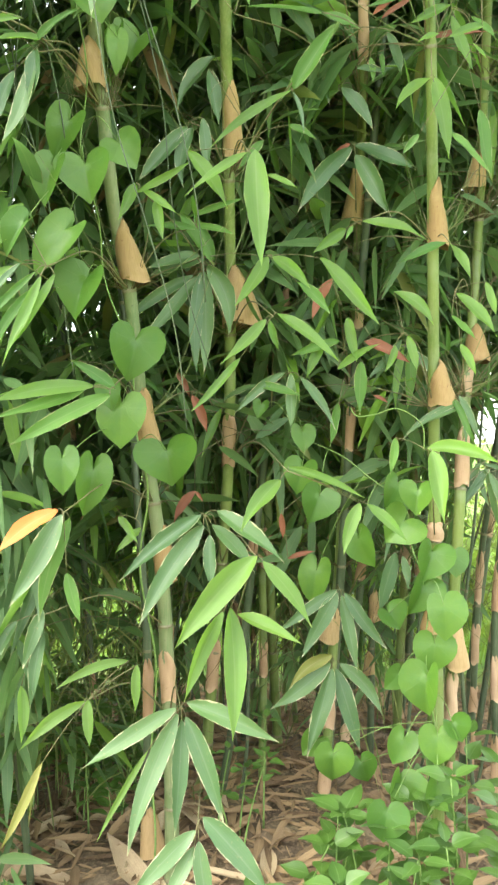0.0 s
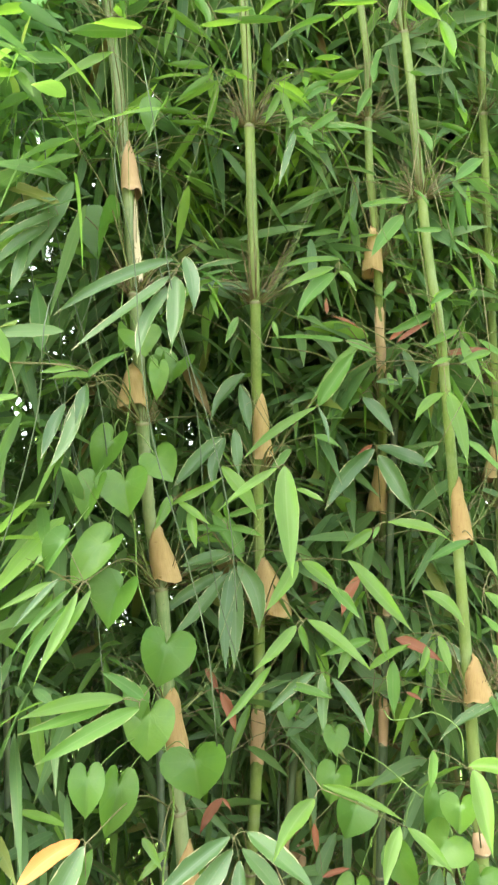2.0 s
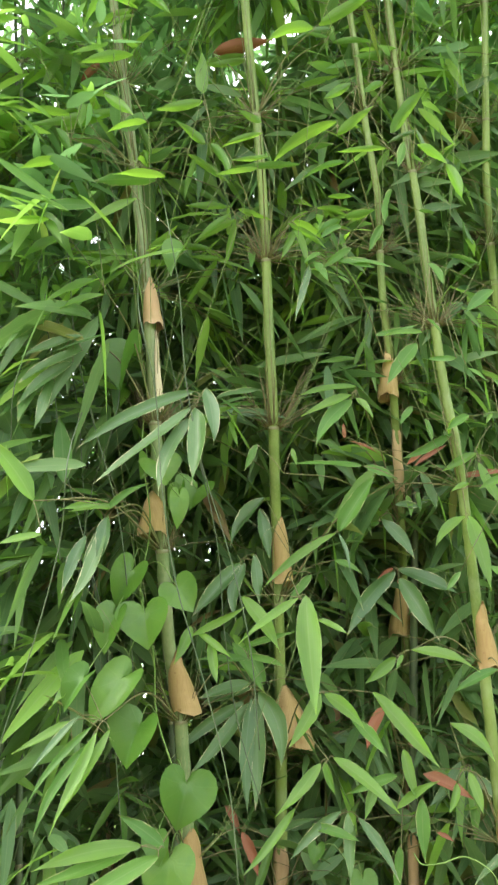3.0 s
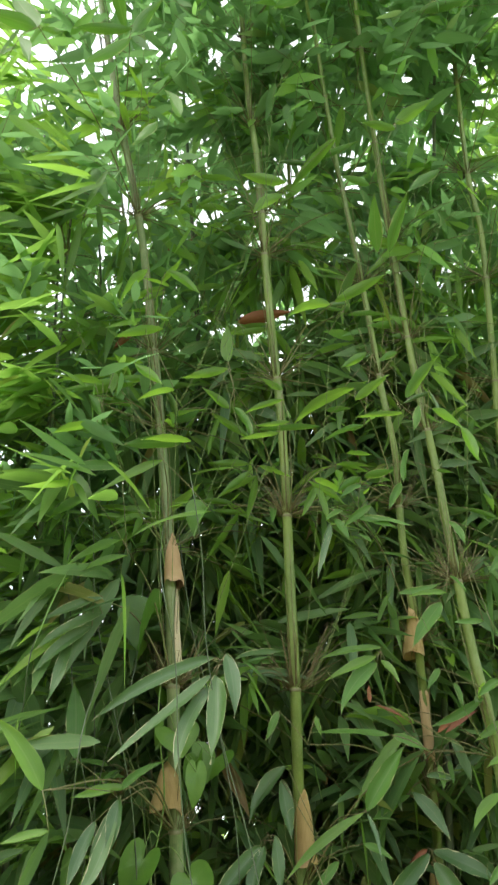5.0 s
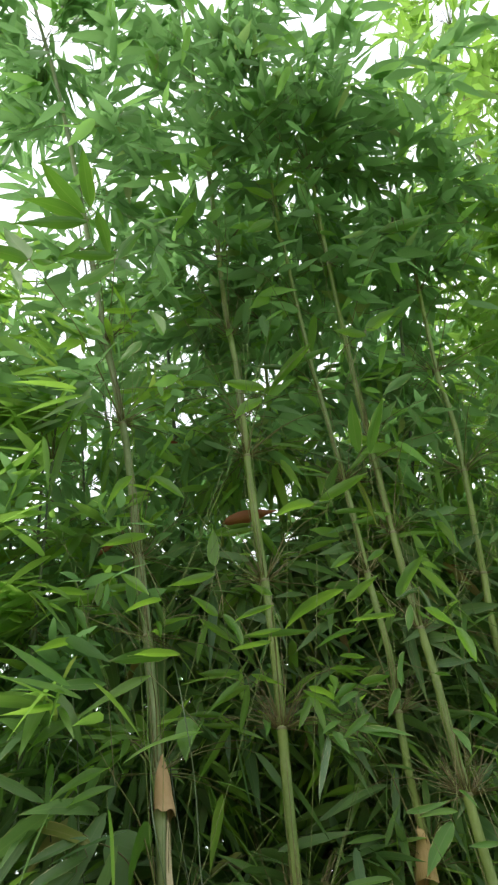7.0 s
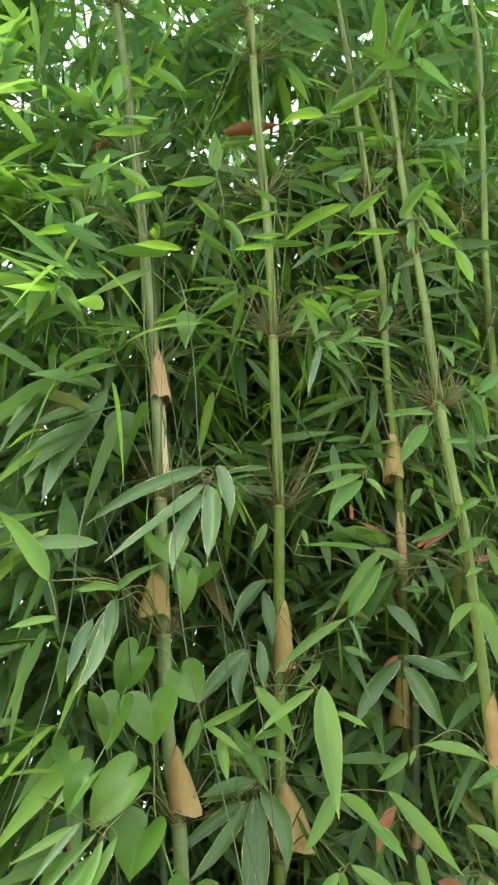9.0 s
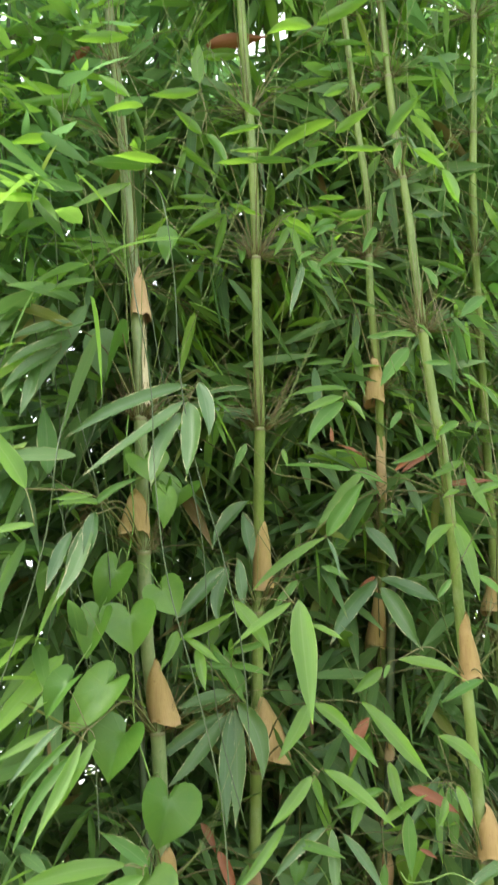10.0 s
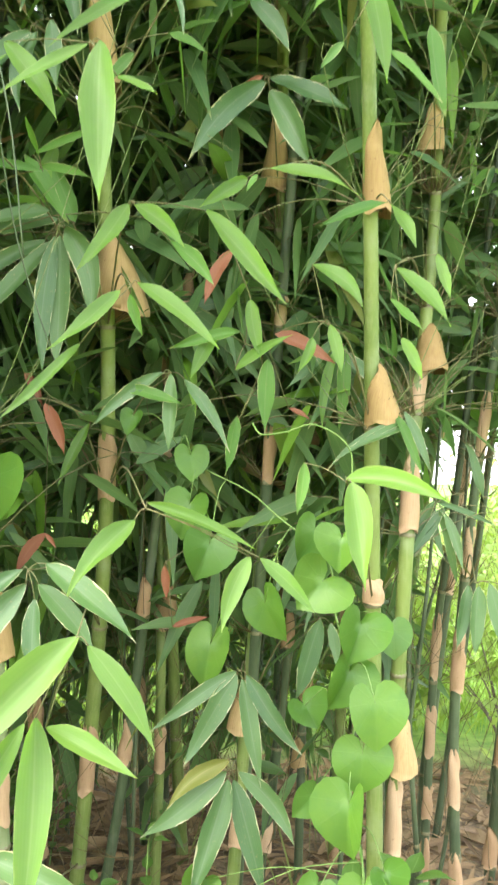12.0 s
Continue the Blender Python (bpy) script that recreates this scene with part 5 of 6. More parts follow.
sprig(culm_e, (0.462, 2.100, 2.704), [
    (GREEN, 0.388, 2.100, 2.719, 0.403, 2.100, 2.640, 0.043, 0.05),
    (GREEN, 0.352, 2.100, 2.761, 0.306, 2.080, 2.692, 0.043, 0.1),
    (GREEN, 0.510, 2.070, 2.714, 0.430, 2.050, 2.659, 0.033, 0.1),
    (FRESH, 0.589, 2.100, 2.735, 0.561, 2.100, 2.699, 0.040, 0.1),
    (FRESH, 0.489, 2.070, 2.503, 0.427, 2.050, 2.471, 0.032, 0.1),
])
sprig(culm_f, (0.595, 2.050, 2.495), [
    (FRESH, 0.596, 2.050, 2.512, 0.499, 2.020, 2.467, 0.035, 0.12),
    (GREEN, 0.586, 2.050, 2.825, 0.634, 2.050, 2.732, 0.043, 0.08),
    (FRESH, 0.569, 2.050, 2.469, 0.604, 2.030, 2.412, 0.041, 0.1),
    (GREEN, 0.444, 2.100, 2.255, 0.401, 2.100, 2.199, 0.034, 0.1),
])
sprig(culm_d, (0.348, 2.300, 2.566), [
    (GREEN, 0.347, 2.300, 2.551, 0.355, 2.300, 2.476, 0.042, 0.05),
    (OLD, 0.307, 2.300, 2.519, 0.397, 2.300, 2.505, 0.039, 0.1),
    (BROWN, 0.363, 2.200, 2.610, 0.475, 2.200, 2.675, 0.021, 0.1),
    (OLD, 0.396, 2.300, 2.623, 0.440, 2.300, 2.490, 0.046, 0.08),
    (OLD, 0.194, 2.300, 2.702, 0.067, 2.300, 2.680, 0.054, 0.1),
])
sprig(culm_c, (0.007, 2.200, 2.285), [
    (GREEN, 0.040, 2.200, 2.276, -0.035, 2.200, 2.201, 0.043, 0.1),
    (GREEN, 0.107, 2.200, 2.318, 0.188, 2.200, 2.284, 0.033, 0.1),
    (OLD, -0.094, 2.250, 2.532, -0.213, 2.250, 2.388, 0.069, 0.05),
    (OLD, -0.111, 2.250, 2.496, -0.085, 2.250, 2.334, 0.058, 0.05),
])

# ---- heart-leaved vines ----


def heart_data(notch, tip, width, facing, seed):
    notch, tip = np.asarray(notch, float), np.asarray(tip, float)
    axis = tip - notch
    length = np.linalg.norm(axis)
    axis = axis / length
    normal = unit(facing - axis * np.dot(facing, axis))
    side = np.cross(axis, normal)
    degrees = [0, 6, 15, 30, 48, 68, 90, 112, 134, 152, 166, 180]
    reach = [1.0, 0.92, 0.85, 0.78, 0.72, 0.67, 0.63, 0.61, 0.58, 0.50, 0.36, 0.10]
    ang = np.array([-a for a in degrees[::-1]] + degrees[1:-1])
    rad = np.array(reach[::-1] + reach[1:-1])
    wide = width / (1.30 * length)
    local = np.random.default_rng(seed)
    cup, curl, fold = local.uniform(-0.2, 0.7), local.uniform(0.1, 0.9), local.uniform(0.1, 0.7)
    verts, uvs = [notch], [(0.5, 0.0)]
    rings = (0.3, 0.6, 0.85, 1.0)
    for q in rings:
        for a, r in zip(ang, rad):
            t = math.radians(a)
            x, y = math.sin(t) * r * q * wide, math.cos(t) * r * q
            lift = cup * abs(x) * 0.9 - curl * max(y, 0) ** 2 * 0.5 + 0.03 * math.sin(3 * t + seed) * q - fold * (0.25 - abs(x)) * q
            verts.append(notch + side * x * length + axis * y * length + normal * lift * length)
            uvs.append((a / 360 + 0.5, q))
    n = len(ang)
    faces = [(0, 1 + j, 1 + (j + 1) % n) for j in range(n)]
    for k in range(len(rings) - 1):
        for j in range(n):
            faces.append((1 + k * n + j, 1 + (k + 1) * n + j, 1 + (k + 1) * n + (j + 1) % n, 1 + k * n + (j + 1) % n))
    return np.array(verts), faces, uvs


VINE_STEM = {}


def build_vine(points, label):
    pts = np.array(points, float)
    pts[0, 2] = float(ground_z(pts[0, 0], pts[0, 1]))
    vine = thing("climbing_vine", pts[0], label, "vine", "vines on the bamboo")
    path = smooth_path(pts, 10)
    wob = np.stack([0.012 * np.sin(np.arange(len(path)) * 0.55), 0.012 * np.cos(np.arange(len(path)) * 0.55), np.zeros(len(path))], 1)
    v, f = tube_data(path + wob, np.linspace(0.0032, 0.0015, len(path)), 6)
    mesh_ob("stem", v, f, MAT_VINE, vine)
    VINE_STEM[vine] = path + wob
    return vine


def vine_leaf(vine, notch, tip, width):
    LEAF_SEED[0] += 1
    local = np.random.default_rng(LEAF_SEED[0])
    notch, tip = np.array(notch), np.array(tip)
    tip = notch + (tip - notch) * 0.8
    width *= 1.06
    v, f, uv = heart_data(notch, tip, width, np.array([0.0, -1, 0.45]) + local.normal(0, 0.3, 3), LEAF_SEED[0])
    leaf = mesh_ob("leaf", v, f, MAT_HEART, vine, origin=notch, uvs=uv)
    path = VINE_STEM[vine]
    near = path[np.argmin(np.linalg.norm(path - (notch + np.array([0, 0.02, 0.05])), axis=1))]
    sv, sf = tube_data(smooth_path([near, (near + notch) / 2 + np.array([0, -0.015, 0.035]), notch], 4), np.linspace(0.0015, 0.001, 9), 5)
    mesh_ob("leaf_stalk", sv, sf, MAT_VINE, leaf, origin=notch)


vine_a = build_vine([(-0.3, 2.42, 0), (-0.28, 2.4, 0.6), (-0.3, 2.3, 1.1), (-0.3, 2.25, 1.45), (-0.36, 2.2, 1.8), (-0.42, 2.12, 2.1), (-0.42, 2.02, 2.4), (-0.43, 1.95, 2.8), (-0.46, 1.82, 3.3), (-0.5, 1.75, 3.6)], "green twining vine with heart-shaped leaves climbing a cane")
vine_b = build_vine([(0.56, 2.4, 0), (0.54, 2.36, 0.4), (0.52, 2.33, 0.8), (0.5, 2.36, 1.1), (0.42, 2.38, 1.3), (0.25, 2.42, 1.42), (0.12, 2.42, 1.5)], "green vine with a chain of hanging heart-shaped leaves")
vine_leaf(vine_a, (-0.394, 1.930, 2.112), (-0.381, 1.905, 2.012), 0.130)
vine_leaf(vine_a, (-0.325, 2.020, 2.200), (-0.273, 1.995, 2.122), 0.102)
vine_leaf(vine_a, (-0.439, 1.950, 2.229), (-0.481, 1.925, 2.123), 0.085)
vine_leaf(vine_a, (-0.439, 1.900, 1.951), (-0.534, 1.875, 1.834), 0.100)
vine_leaf(vine_a, (-0.398, 1.950, 1.846), (-0.447, 1.925, 1.743), 0.134)
vine_leaf(vine_a, (-0.296, 2.100, 1.714), (-0.310, 2.075, 1.591), 0.142)
vine_leaf(vine_a, (-0.333, 2.100, 1.541), (-0.344, 2.075, 1.412), 0.136)
vine_leaf(vine_a, (-0.225, 2.200, 1.425), (-0.208, 2.175, 1.316), 0.167)
vine_leaf(vine_a, (-0.397, 2.050, 1.377), (-0.414, 2.025, 1.237), 0.089)
vine_leaf(vine_a, (-0.331, 2.000, 2.466), (-0.326, 1.975, 2.354), 0.065)
vine_leaf(vine_a, (-0.289, 2.100, 2.510), (-0.315, 2.075, 2.446), 0.118)
vine_leaf(vine_a, (-0.378, 1.950, 2.531), (-0.346, 1.925, 2.462), 0.116)
vine_leaf(vine_a, (-0.453, 1.950, 1.408), (-0.447, 1.925, 1.307), 0.082)
vine_leaf(vine_a, (-0.468, 1.900, 2.102), (-0.495, 1.875, 1.998), 0.080)
vine_leaf(vine_a, (-0.507, 1.800, 1.941), (-0.562, 1.775, 1.866), 0.063)
vine_leaf(vine_a, (-0.370, 2.100, 1.589), (-0.351, 2.075, 1.529), 0.066)
vine_leaf(vine_a, (-0.463, 1.900, 2.845), (-0.512, 1.875, 2.712), 0.132)
vine_leaf(vine_a, (-0.308, 1.700, 3.056), (-0.341, 1.675, 2.960), 0.069)
vine_leaf(vine_a, (-0.415, 2.000, 2.536), (-0.433, 1.975, 2.502), 0.076)
vine_leaf(vine_a, (-0.319, 1.950, 2.432), (-0.314, 1.925, 2.335), 0.052)
vine_leaf(vine_b, (0.205, 2.350, 1.292), (0.175, 2.325, 1.200), 0.112)
vine_leaf(vine_b, (0.158, 2.400, 1.373), (0.132, 2.375, 1.287), 0.098)
vine_leaf(vine_b, (0.160, 2.400, 1.482), (0.167, 2.375, 1.413), 0.077)
vine_leaf(vine_b, (0.035, 2.350, 1.562), (0.023, 2.325, 1.520), 0.046)
vine_leaf(vine_b, (0.327, 2.400, 1.162), (0.362, 2.375, 1.053), 0.101)
vine_leaf(vine_b, (0.209, 2.500, 1.053), (0.182, 2.475, 0.924), 0.098)
vine_leaf(vine_b, (0.426, 2.300, 1.327), (0.394, 2.275, 1.252), 0.100)
vine_leaf(vine_b, (0.442, 2.300, 1.222), (0.378, 2.275, 1.156), 0.132)
vine_leaf(vine_b, (0.519, 2.280, 1.136), (0.492, 2.255, 1.042), 0.106)
vine_leaf(vine_b, (0.588, 2.300, 1.125), (0.594, 2.275, 1.054), 0.084)
vine_leaf(vine_b, (0.499, 2.300, 1.037), (0.462, 2.275, 0.942), 0.100)
vine_leaf(vine_b, (0.539, 2.220, 0.997), (0.553, 2.195, 0.883), 0.125)
vine_leaf(vine_b, (0.522, 2.260, 0.885), (0.513, 2.235, 0.786), 0.121)
vine_leaf(vine_b, (0.489, 2.220, 0.802), (0.468, 2.195, 0.675), 0.118)
vine_leaf(vine_b, (0.426, 2.300, 0.786), (0.378, 2.275, 0.741), 0.068)
vine_leaf(vine_b, (0.516, 2.200, 0.645), (0.510, 2.175, 0.551), 0.102)
vine_leaf(vine_b, (0.559, 2.200, 0.679), (0.588, 2.175, 0.629), 0.077)
vine_leaf(vine_b, (0.433, 2.250, 0.619), (0.395, 2.225, 0.539), 0.085)
vine_leaf(vine_b, (0.246, 2.350, 0.541), (0.243, 2.325, 0.445), 0.112)
vine_leaf(vine_b, (0.335, 2.400, 0.496), (0.357, 2.375, 0.431), 0.088)
vine_leaf(vine_b, (0.415, 2.200, 0.530), (0.395, 2.175, 0.445), 0.108)
vine_leaf(vine_b, (0.504, 2.150, 0.535), (0.483, 2.125, 0.452), 0.097)
vine_leaf(vine_b, (0.360, 2.100, 0.483), (0.348, 2.075, 0.393), 0.112)
vine_leaf(vine_b, (0.205, 2.450, 0.545), (0.151, 2.425, 0.495), 0.086)
vine_leaf(vine_b, (0.472, 2.250, 1.314), (0.459, 2.225, 1.238), 0.095)
vine_leaf(vine_b, (0.419, 2.400, 0.943), (0.457, 2.375, 0.890), 0.093)
tv, tf = tube_data(smooth_path([(0.5, 2.3, 1.42), (0.49, 2.28, 1.5), (0.42, 2.27, 1.545), (0.36, 2.28, 1.53), (0.31, 2.3, 1.525), (0.29, 2.31, 1.55)], 6), 0.0018, 6)
mesh_ob("tendril", tv, tf, MAT_VINE, vine_b)


# thin bare vines that hang through the open side
dry_vine = thing("hanging_vine", (-0.62, 2.2, float(ground_z(-0.62, 2.2))), "thin dark leafless vine strands hanging across the leaves", "vine", "vines on the bamboo")
strand = np.random.default_rng(44)
for k in range(9):
    x0, y0, z0 = strand.uniform(-0.75, -0.35), strand.uniform(1.6, 1.95), strand.uniform(2.3, 3.3)
    pts = [(x0 + 0.12 * q * (1 if k % 3 else -1) + 0.02 * math.sin(4 * q + k), y0 + 0.14 * q, z0 - 0.62 * q) for q in np.linspace(0, 2.2, 7) if z0 - 0.62 * q > 0.1]
    pts = [(-0.62 + 0.6 * (pts[0][0] + 0.62), 2.1, z0 + 0.5)] + pts
    v, f = tube_data(smooth_path(pts, 5), 0.0016, 5)
    mesh_ob("strand", v, f, MAT_CULM_DARK, dry_vine)


# ---- the mass of foliage ----
def foliage(culm, z_low, z_high, boughs, reach, material, blades=(9, 14), size=(0.13, 0.25), spread=None, twigs=True, broad=(0.14, 0.22), up=(0, -0.5, 0.8), drift=(0, 0, -0.2), level=1.0):
    base, axis, paths = [], [], []
    for _ in range(boughs):
        z = rng.uniform(z_low, z_high)
        nodes = np.array(CULM_LINE[culm][2])
        z = nodes[np.argmin(np.abs(nodes - z))]
        p0, _ = at_height(culm, z)
        a = rng.uniform(0, 2 * np.pi) if spread is None else rng.uniform(*spread)
        long = reach * rng.uniform(0.4, 1.0)
        lift = math.radians(rng.uniform(5, 65))
        way = np.array([math.cos(a) * math.cos(lift), math.sin(a) * math.cos(lift), math.sin(lift)])
        s = np.linspace(0, 1, 7)
        path = p0 + way * (long * s)[:, None] + np.array([0, 0, -1.0]) * (0.5 * long * s ** 2.2)[:, None]
        paths.append((path, np.linspace(0.0022, 0.0008, 7)))
        count = rng.integers(*blades)
        for k in range(count):
            q = rng.uniform(0.25, 1.0)
            at = np.array([np.interp(q, s, path[:, i]) for i in range(3)])
            tang = unit(path[-1] - path[3])
            swing = rng.normal(0, 0.75, 3)
            base.append(at + rng.normal(0, 0.02, 3))
            axis.append((tang * 0.7 + swing * 0.8) * np.array([1, 1, level]) + np.array(drift))
    base, axis = np.array(base), np.array(axis)
    length = rng.uniform(*size, len(base))
    tip = base + axis / np.linalg.norm(axis, axis=1, keepdims=True) * length[:, None]
    room = np.minimum(base[:, 1] - front(base[:, 2]), tip[:, 1] - front(tip[:, 2]))
    left = (base[:, 0] < -0.25 * base[:, 1]) & (tip[:, 0] < -0.23 * tip[:, 1])
    keep = (room > 0.06) | (left & (room > -0.55)) | ((base[:, 2] > 4.1) & (room > np.interp(base[:, 2], [4.1, 5.0, 5.8], [0.0, -0.12, -0.6])))
    keep &= ~((base[:, 0] > 0.8) & (tip[:, 2] < 1.6)) & (tip[:, 2] > ground_z(tip[:, 0], tip[:, 1]) + 0.02)
    # the face canes stand free of leaves: their own sprays part on either side
    mid = (base + tip) / 2
    for face, bare in ((culm_a, 0.8), (culm_c, 0.9), (culm_d, 0.75), (culm_e, 0.92), (culm_f, 0.92), (culm_g, 0.7), (culm_h, 0.7)):
        line = CULM_LINE[face][0]
        for at in (base, mid, tip):
            cx, cy = np.interp(at[:, 2], line[:, 2], line[:, 0]), np.interp(at[:, 2], line[:, 2], line[:, 1])
            inside = (at[:, 2] > 0.3) & (at[:, 2] < 4.9) & (at[:, 1] < cy) & (np.abs(at[:, 0] - cx * (at[:, 1] + 0.1) / (cy + 0.1)) < 0.04)
            keep &= ~(inside & (rng.random(len(base)) < bare))
    base, axis, length = base[keep], axis[keep], length[keep]
    paths = [p for p in paths if (p[0][-1, 1] > front(p[0][-1, 2]) + 0.05) or p[0][-1, 2] > 4.1]
    if len(base):
        leaf_cloud("foliage", base, axis, length, length * rng.uniform(*broad, len(base)), material, culm, "mass of narrow green bamboo leaves", up=up)
    if paths and twigs:
        tagged(tubes("twig_mass", paths, MAT_TWIG, culm, "thin arching leafy branchlets", 3), kind="stuff")


for culm in (culm_a, culm_c, culm_d, culm_e, culm_f, culm_h):
    top = CULM_LINE[culm][0][-1, 2]
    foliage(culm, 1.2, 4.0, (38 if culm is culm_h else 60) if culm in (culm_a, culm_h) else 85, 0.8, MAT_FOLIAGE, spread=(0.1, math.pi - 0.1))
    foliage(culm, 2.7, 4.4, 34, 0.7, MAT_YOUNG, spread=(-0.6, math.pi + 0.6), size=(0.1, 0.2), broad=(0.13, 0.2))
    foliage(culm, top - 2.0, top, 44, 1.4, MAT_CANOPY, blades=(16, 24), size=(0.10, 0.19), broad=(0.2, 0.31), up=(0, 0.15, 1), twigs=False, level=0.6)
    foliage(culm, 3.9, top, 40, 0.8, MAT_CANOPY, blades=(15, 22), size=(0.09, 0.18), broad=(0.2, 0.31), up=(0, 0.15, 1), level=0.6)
for culm in BACK_CULMS + [culm_b, culm_g, culm_i]:
    top = CULM_LINE[culm][0][-1, 2]
    px = CULM_LINE[culm][0][0, 0]
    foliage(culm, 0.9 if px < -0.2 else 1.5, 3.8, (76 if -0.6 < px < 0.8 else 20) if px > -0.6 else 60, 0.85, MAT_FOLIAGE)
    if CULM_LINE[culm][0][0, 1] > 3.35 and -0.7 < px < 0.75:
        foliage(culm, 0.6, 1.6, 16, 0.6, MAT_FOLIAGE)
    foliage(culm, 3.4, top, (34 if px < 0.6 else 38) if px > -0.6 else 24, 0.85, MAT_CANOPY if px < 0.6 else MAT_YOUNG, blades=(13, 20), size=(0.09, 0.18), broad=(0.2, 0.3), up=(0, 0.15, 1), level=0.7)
for culm in LEFT_CULMS:
    top = CULM_LINE[culm][0][-1, 2]
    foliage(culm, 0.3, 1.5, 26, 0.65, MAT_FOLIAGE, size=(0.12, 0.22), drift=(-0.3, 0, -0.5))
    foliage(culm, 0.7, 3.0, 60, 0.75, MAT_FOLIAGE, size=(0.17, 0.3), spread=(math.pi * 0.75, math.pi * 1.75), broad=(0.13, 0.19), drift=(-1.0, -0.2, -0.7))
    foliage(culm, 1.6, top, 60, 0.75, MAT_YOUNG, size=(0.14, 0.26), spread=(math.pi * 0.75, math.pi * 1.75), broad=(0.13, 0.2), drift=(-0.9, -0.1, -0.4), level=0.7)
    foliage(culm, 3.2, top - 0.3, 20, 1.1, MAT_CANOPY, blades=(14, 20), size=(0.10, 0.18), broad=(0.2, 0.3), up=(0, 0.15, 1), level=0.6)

foliage(culm_j, 4.2, 8.1, 175, 1.05, MAT_YOUNG, blades=(13, 20), size=(0.09, 0.18), broad=(0.18, 0.27), up=(0, 0.15, 1))

# small sprays of young leaves that stand out from the canes
spray = np.random.default_rng(33)
for _ in range(64):
    culm = (culm_a, culm_c, culm_d, culm_e, culm_f)[int(spray.integers(0, 5))]
    nodes = [q for q in CULM_LINE[culm][2] if 1.2 < q < 5.2]
    z = nodes[int(spray.integers(0, len(nodes)))]
    c, _ = at_height(culm, z)
    root = c + np.array([spray.uniform(-0.24, 0.24), spray.uniform(-0.08, 0.2), spray.uniform(0.0, 0.25)])
    blades = []
    droop = spray.random() < 0.4 and z < 2.5
    for _k in range(int(spray.integers(3, 6)) + 2 * droop):
        b = root + spray.normal(0, 0.012, 3)
        fan = spray.uniform(-1.2, 1.2)
        d = unit((math.sin(fan), spray.normal(-0.1, 0.2), -math.cos(fan))) if droop else unit((spray.normal(0, 1), spray.normal(-0.15, 0.35), spray.uniform(-1.1, 0.5)))
        long = spray.uniform(0.12, 0.24) if droop else spray.uniform(0.08, 0.2)
        t = b + d * long
        blades.append((OLD if droop and spray.random() < 0.8 else (FRESH, GREEN, GREEN, OLD)[int(spray.integers(0, 4))], b[0], b[1], b[2], t[0], t[1], t[2], long * spray.uniform(0.13, 0.22), spray.uniform(0.03, 0.16)))
    sprig(culm, root, blades)

# bright young sprays high at the open side
for _ in range(46):
    culm = (culm_a, LEFT_CULMS[0], LEFT_CULMS[1], culm_a, culm_c, culm_d)[int(spray.integers(0, 6))]
    nodes = [q for q in CULM_LINE[culm][2] if 2.6 < q < 4.7]
    z = nodes[int(spray.integers(0, len(nodes)))]
    c, _ = at_height(culm, z)
    root = c + np.array([spray.uniform(-0.28, 0.2), spray.uniform(-0.12, 0.12), spray.uniform(0.0, 0.25)])
    blades = []
    for _k in range(int(spray.integers(3, 6))):
        b = root + spray.normal(0, 0.015, 3)
        d = unit((spray.normal(-0.2, 1), spray.normal(0, 0.35), spray.uniform(-0.9, 0.2)))
        long = spray.uniform(0.1, 0.19)
        t = b + d * long
        blades.append((FRESH, b[0], b[1], b[2], t[0], t[1], t[2], long * spray.uniform(0.15, 0.22), spray.uniform(0.03, 0.16)))
    sprig(culm, root, blades)

# ---- herbs and litter on the ground ----


def herb(x, y, height, pairs, size, seed, label="low bright-green herb with broad pointed leaves", group="herbs at the foot of the clump"):
    """A low plant: a stem with crossed pairs of broad leaves."""
    local = np.random.default_rng(seed)
    z0 = float(ground_z(x, y))
    plant = thing("herb", (x, y, z0), label, "plant", group)
    lean = local.normal(0, 0.12, 2)
    s = np.linspace(0, 1, 8)
    path = np.stack([x + lean[0] * height * s ** 1.5, y + lean[1] * height * s ** 1.5, z0 + height * s], 1)
    v, f = tube_data(path, np.linspace(0.004, 0.0018, 8), 5)
    mesh_ob("stem", v, f, MAT_VINE, plant)
    for k in range(pairs):
        q = 0.3 + 0.7 * (k + 1) / pairs
        at = np.array([np.interp(q, s, path[:, i]) for i in range(3)])
        turn = k * 1.57 + local.normal(0, 0.3) + seed
        for sgn in ((0, math.pi) if k < pairs - 1 else (0, math.pi, math.pi / 2, -math.pi / 2)):
            a = turn + sgn
            long = size * local.uniform(0.7, 1.15)
            d = unit((math.cos(a), math.sin(a), local.uniform(-0.1, 0.5)))
            b = at + d * 0.015
            LEAF_SEED[0] += 1
            bv, bf, uv = blade_data(b, b + d * long, long * local.uniform(0.48, 0.62), 0.08, np.array([0, -0.3, 1.0]) + local.normal(0, 0.2, 3), 0.2, 0.1, 0.03, OVATE_W, LEAF_SEED[0])
            mesh_ob("leaf", bv, bf, MAT_BROAD, plant, origin=b, uvs=uv)


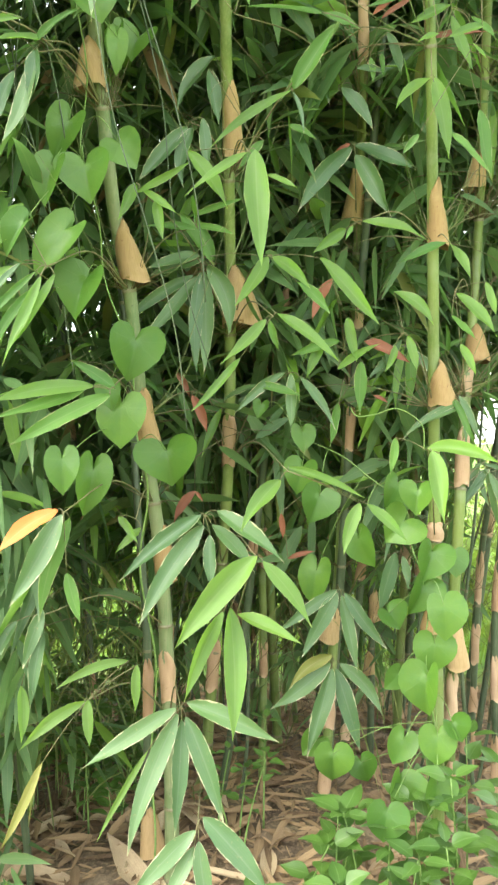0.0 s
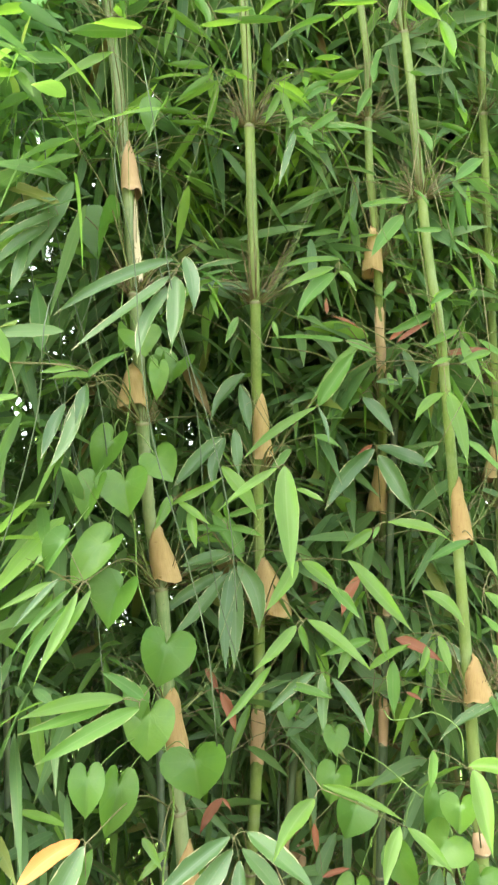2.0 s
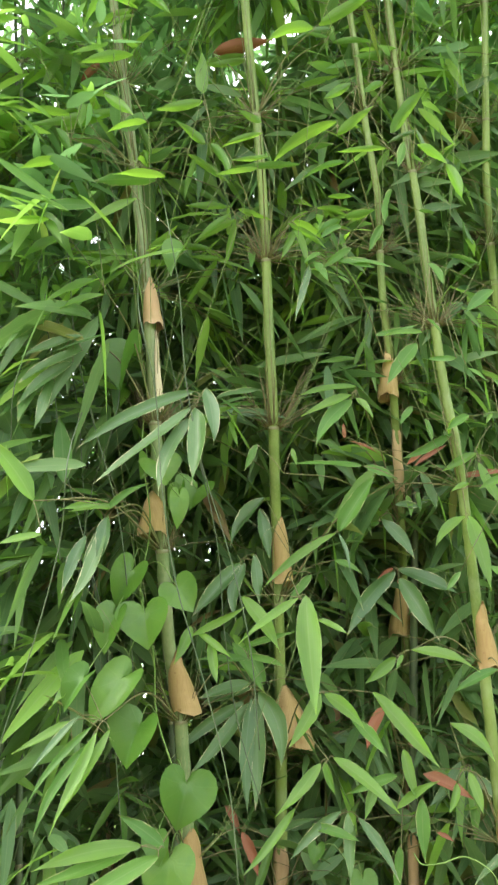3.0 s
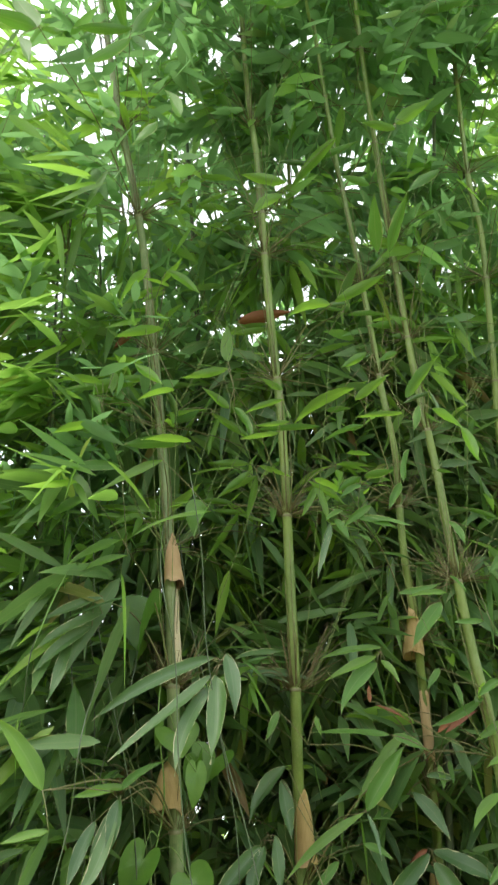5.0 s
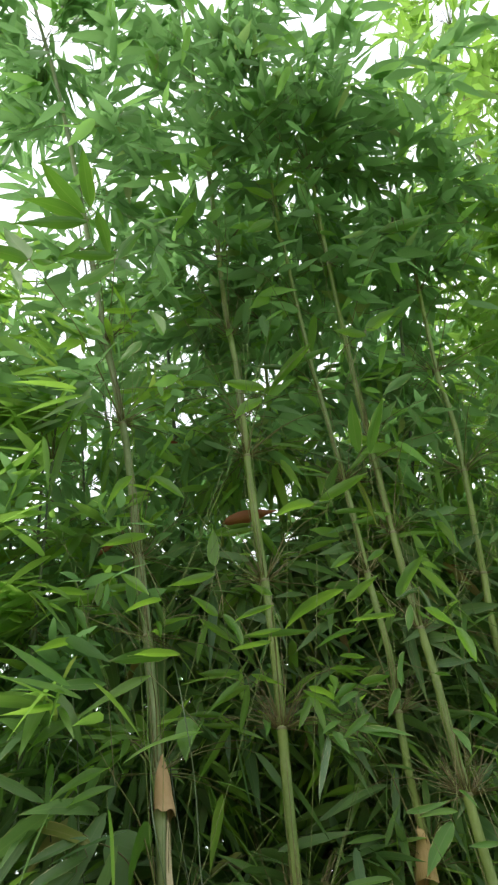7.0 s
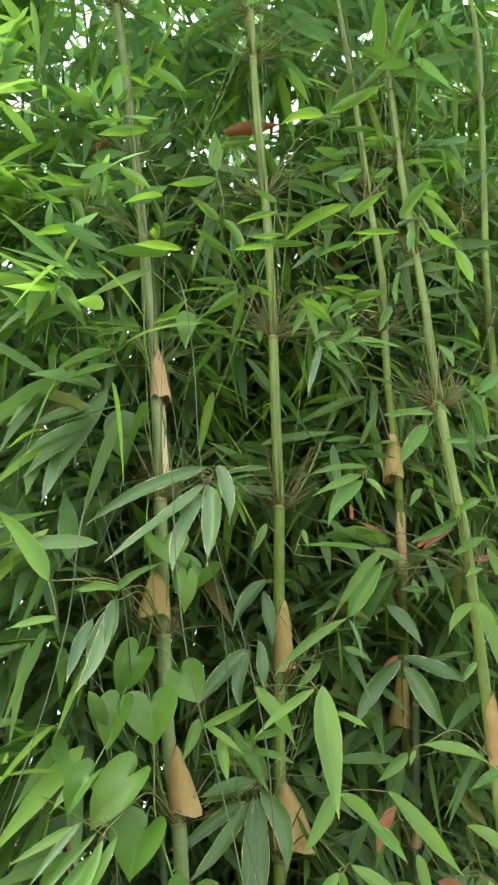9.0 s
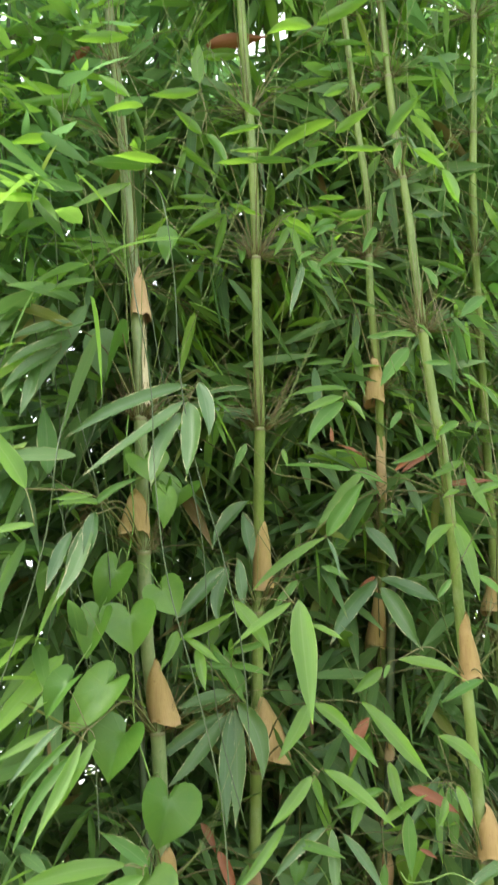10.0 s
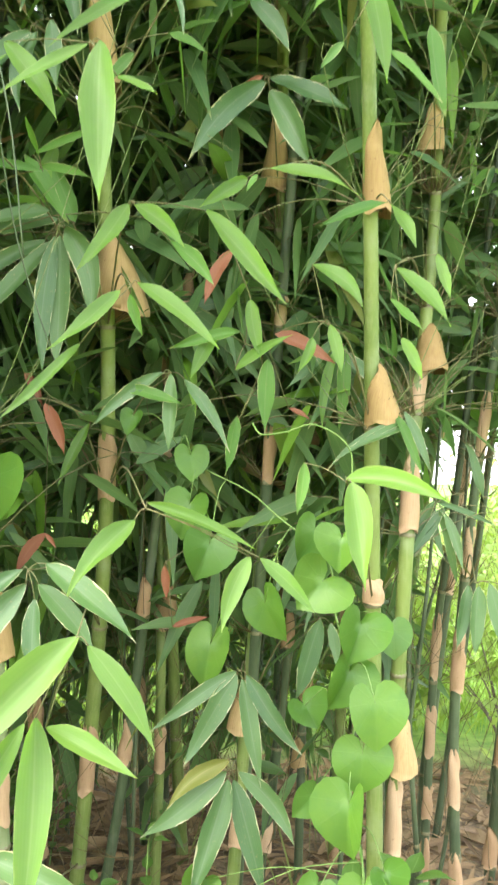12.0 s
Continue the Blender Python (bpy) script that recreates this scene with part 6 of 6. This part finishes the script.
herb_rng = np.random.default_rng(5)
for i, (x, y, h) in enumerate([(0.22, 2.1, 0.42), (0.36, 2.12, 0.40), (0.12, 2.2, 0.36), (0.47, 2.14, 0.44), (0.58, 2.2, 0.5), (0.66, 2.05, 0.36), (0.3, 1.95, 0.3), (0.45, 1.92, 0.32), (0.6, 1.9, 0.3), (0.06, 2.05, 0.26),
                               (0.72, 2.25, 0.46), (0.52, 2.3, 0.48), (0.4, 2.28, 0.42), (0.26, 2.28, 0.36), (0.17, 1.98, 0.3), (0.53, 2.02, 0.38), (0.38, 2.02, 0.36), (0.24, 2.0, 0.34), (0.7, 2.12, 0.42), (0.8, 2.3, 0.45), (0.63, 2.32, 0.5), (0.32, 2.18, 0.42)]):
    herb(x, y, h, 5, 0.084, i + 1)
for i in range(84):
    herb(herb_rng.uniform(-1.15, -0.3), herb_rng.uniform(2.75, 3.5), herb_rng.uniform(0.14, 0.5), 6, 0.062, 60 + i, "small dark-green herb in the clump's shade", "shaded herbs under the bamboo")
for i in range(30):
    herb(herb_rng.uniform(-0.9, 1.0), herb_rng.uniform(3.7, 4.7), herb_rng.uniform(0.4, 0.9), 5, 0.08, 120 + i, "leafy dark-green herb behind the canes", "shaded herbs under the bamboo")
for i in range(5):
    herb(herb_rng.uniform(-0.12, 0.05), herb_rng.uniform(2.5, 2.75), herb_rng.uniform(0.2, 0.4), 3, 0.05, 90 + i, "small dark-green herb in the clump's shade", "shaded herbs under the bamboo")

lit = np.random.default_rng(11)
for i in range(135):
    x, y = (lit.uniform(-1.1, 1.5), lit.uniform(1.9, 3.7)) if i < 90 else (lit.uniform(-1.2, -0.2), lit.uniform(2.4, 3.0))
    long, wide = lit.uniform(0.12, 0.38), lit.uniform(0.025, 0.085)
    a = lit.uniform(0, 2 * np.pi)
    z = float(ground_z(x, y)) + lit.uniform(0.008, 0.05)
    d = np.array([math.cos(a), math.sin(a), lit.normal(0, 0.12)])
    b = np.array([x, y, z])
    bv, bf, uv = blade_data(b, b + d * long, wide, lit.uniform(-0.02, 0.1), np.array([0, 0, 1.0]) + lit.normal(0, 0.25, 3), lit.uniform(0.2, 0.9), lit.normal(0, 0.8), 0.06, OVATE_W, 500 + i)
    low = bv[:, 2] - ground_z(bv[:, 0], bv[:, 1])
    bv[:, 2] += 0.003 - low.min() if low.min() > 0.003 else max(0, 0.0 - low.min()) * 0.6
    ob = mesh_ob("fallen_sheath", bv, bf, MAT_FALLEN, origin=b, uvs=uv)
    tagged(ob, "dry curled tan sheath fallen on the soil", "dry sheath", "fallen sheaths under the clump")

n = 7000
xy = np.stack([lit.uniform(-1.8, 2.2, n), lit.uniform(1.5, 4.6, n)], 1)
base = np.stack([xy[:, 0], xy[:, 1], ground_z(xy[:, 0], xy[:, 1]) + lit.uniform(0.004, 0.03, n)], 1)
turn = lit.uniform(0, 2 * np.pi, n)
axis = np.stack([np.cos(turn), np.sin(turn), lit.normal(0.1, 0.2, n)], 1)
length = lit.uniform(0.05, 0.2, n)
tagged(leaf_cloud("leaf_litter", base, axis, length, length * lit.uniform(0.04, 0.18, n), MAT_LITTER, None, "thin layer of dry brown bamboo leaves", 0.1, 0.95), category="litter")

n = 2600
xy = np.stack([lit.uniform(-1.5, 0.6, n), lit.uniform(2.65, 4.2, n)], 1)
xy = xy[(xy[:, 0] < -0.35) | (lit.random(n) < 0.08)]
n = len(xy)
base = np.stack([xy[:, 0], xy[:, 1], ground_z(xy[:, 0], xy[:, 1]) + lit.uniform(0, 0.7, n)], 1)
axis = np.stack([lit.normal(0, 0.45, n), lit.normal(0, 0.45, n), np.ones(n)], 1)
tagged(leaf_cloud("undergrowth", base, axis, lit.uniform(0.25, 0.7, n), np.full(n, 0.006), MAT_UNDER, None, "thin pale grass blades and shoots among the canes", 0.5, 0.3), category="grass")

# ---- what shows through the clump: meadow, bushes, far trees ----
n = 16000
xy = np.stack([lit.uniform(-5, 7, n), 5.2 + 7 * lit.random(n) ** 1.4], 1)
base = np.stack([xy[:, 0], xy[:, 1], ground_z(xy[:, 0], xy[:, 1])], 1)
axis = np.stack([lit.normal(0, 0.35, n), lit.normal(0, 0.35, n), np.ones(n)], 1)
length = lit.uniform(0.15, 0.5, n)
tagged(leaf_cloud("grass", base, axis, length, np.full(n, 0.012), MAT_GRASS, None, "tall bright-green meadow grass in open light", 0.3, 0.3), category="grass")


def bush(name, x, y, height, wide, count, size, label, category, trunk):
    z0 = float(ground_z(x, y))
    plant = thing(name, (x, y, z0), label, category)
    paths = []
    local = np.random.default_rng(int(x * 100 + y * 1000) % 9999)
    tips = []
    for _ in range(14):
        a, up = local.uniform(0, 6.28), local.uniform(0.5, 1)
        end = np.array([x + math.cos(a) * wide * local.uniform(0.2, 0.8), y + math.sin(a) * wide * local.uniform(0.2, 0.8), z0 + height * up])
        paths.append((smooth_path([(x, y, z0 - 0.05), (x * 0.9 + end[0] * 0.1, y * 0.9 + end[1] * 0.1, z0 + height * 0.4 * up), end], 5), np.linspace(trunk, trunk * 0.2, 11)))
        tips.append(end)
    tubes("trunk", paths, MAT_BARK, plant, "grey branching stems", 6)
    tips = np.array(tips)
    who = tips[local.integers(0, len(tips), count)]
    base = who + local.normal(0, 1, (count, 3)) * np.array([wide, wide, height]) * 0.17
    base[:, 2] = np.maximum(base[:, 2], z0 + 0.1)
    axis = local.normal(0, 1, (count, 3)) + np.array([0, 0, -0.2])
    length = local.uniform(0.6, 1.3, count) * size
    leaf_cloud("crown", base, axis, length, length * 0.4, MAT_BUSH, plant, "loose light-green leaf crown")


for x, y, h, w in ((-2.4, 6.8, 1.9, 1.0), (-0.6, 7.6, 1.6, 1.0), (1.2, 8.2, 1.7, 1.1), (2.9, 7.4, 1.2, 1.1), (4.6, 8.4, 1.3, 1.3), (0.3, 9.6, 2.0, 1.3)):
    bush("bush", x, y, h, w, 2200, 0.09, "light-green bush in the open behind the bamboo", "bush", 0.015)
for x, y, h, w in ((1.05, 4.9, 0.75, 0.5), (1.6, 4.6, 0.9, 0.5), (0.5, 5.2, 0.8, 0.5), (2.1, 5.2, 1.1, 0.6), (1.35, 5.6, 1.0, 0.6), (-0.2, 5.3, 0.8, 0.5)):
    bush("bush", x, y, h, w, 900, 0.08, "low light-green bush just behind the canes", "bush", 0.008)
for x, y, h, w in ((-9, 24, 7, 3.5), (-2, 28, 8, 4), (3.5, 30, 5.5, 3.6), (14, 29, 9, 4.5)):
    bush("tree", x, y, h, w, 2600, 0.3, "distant light-green tree beyond the meadow", "tree", 0.12)
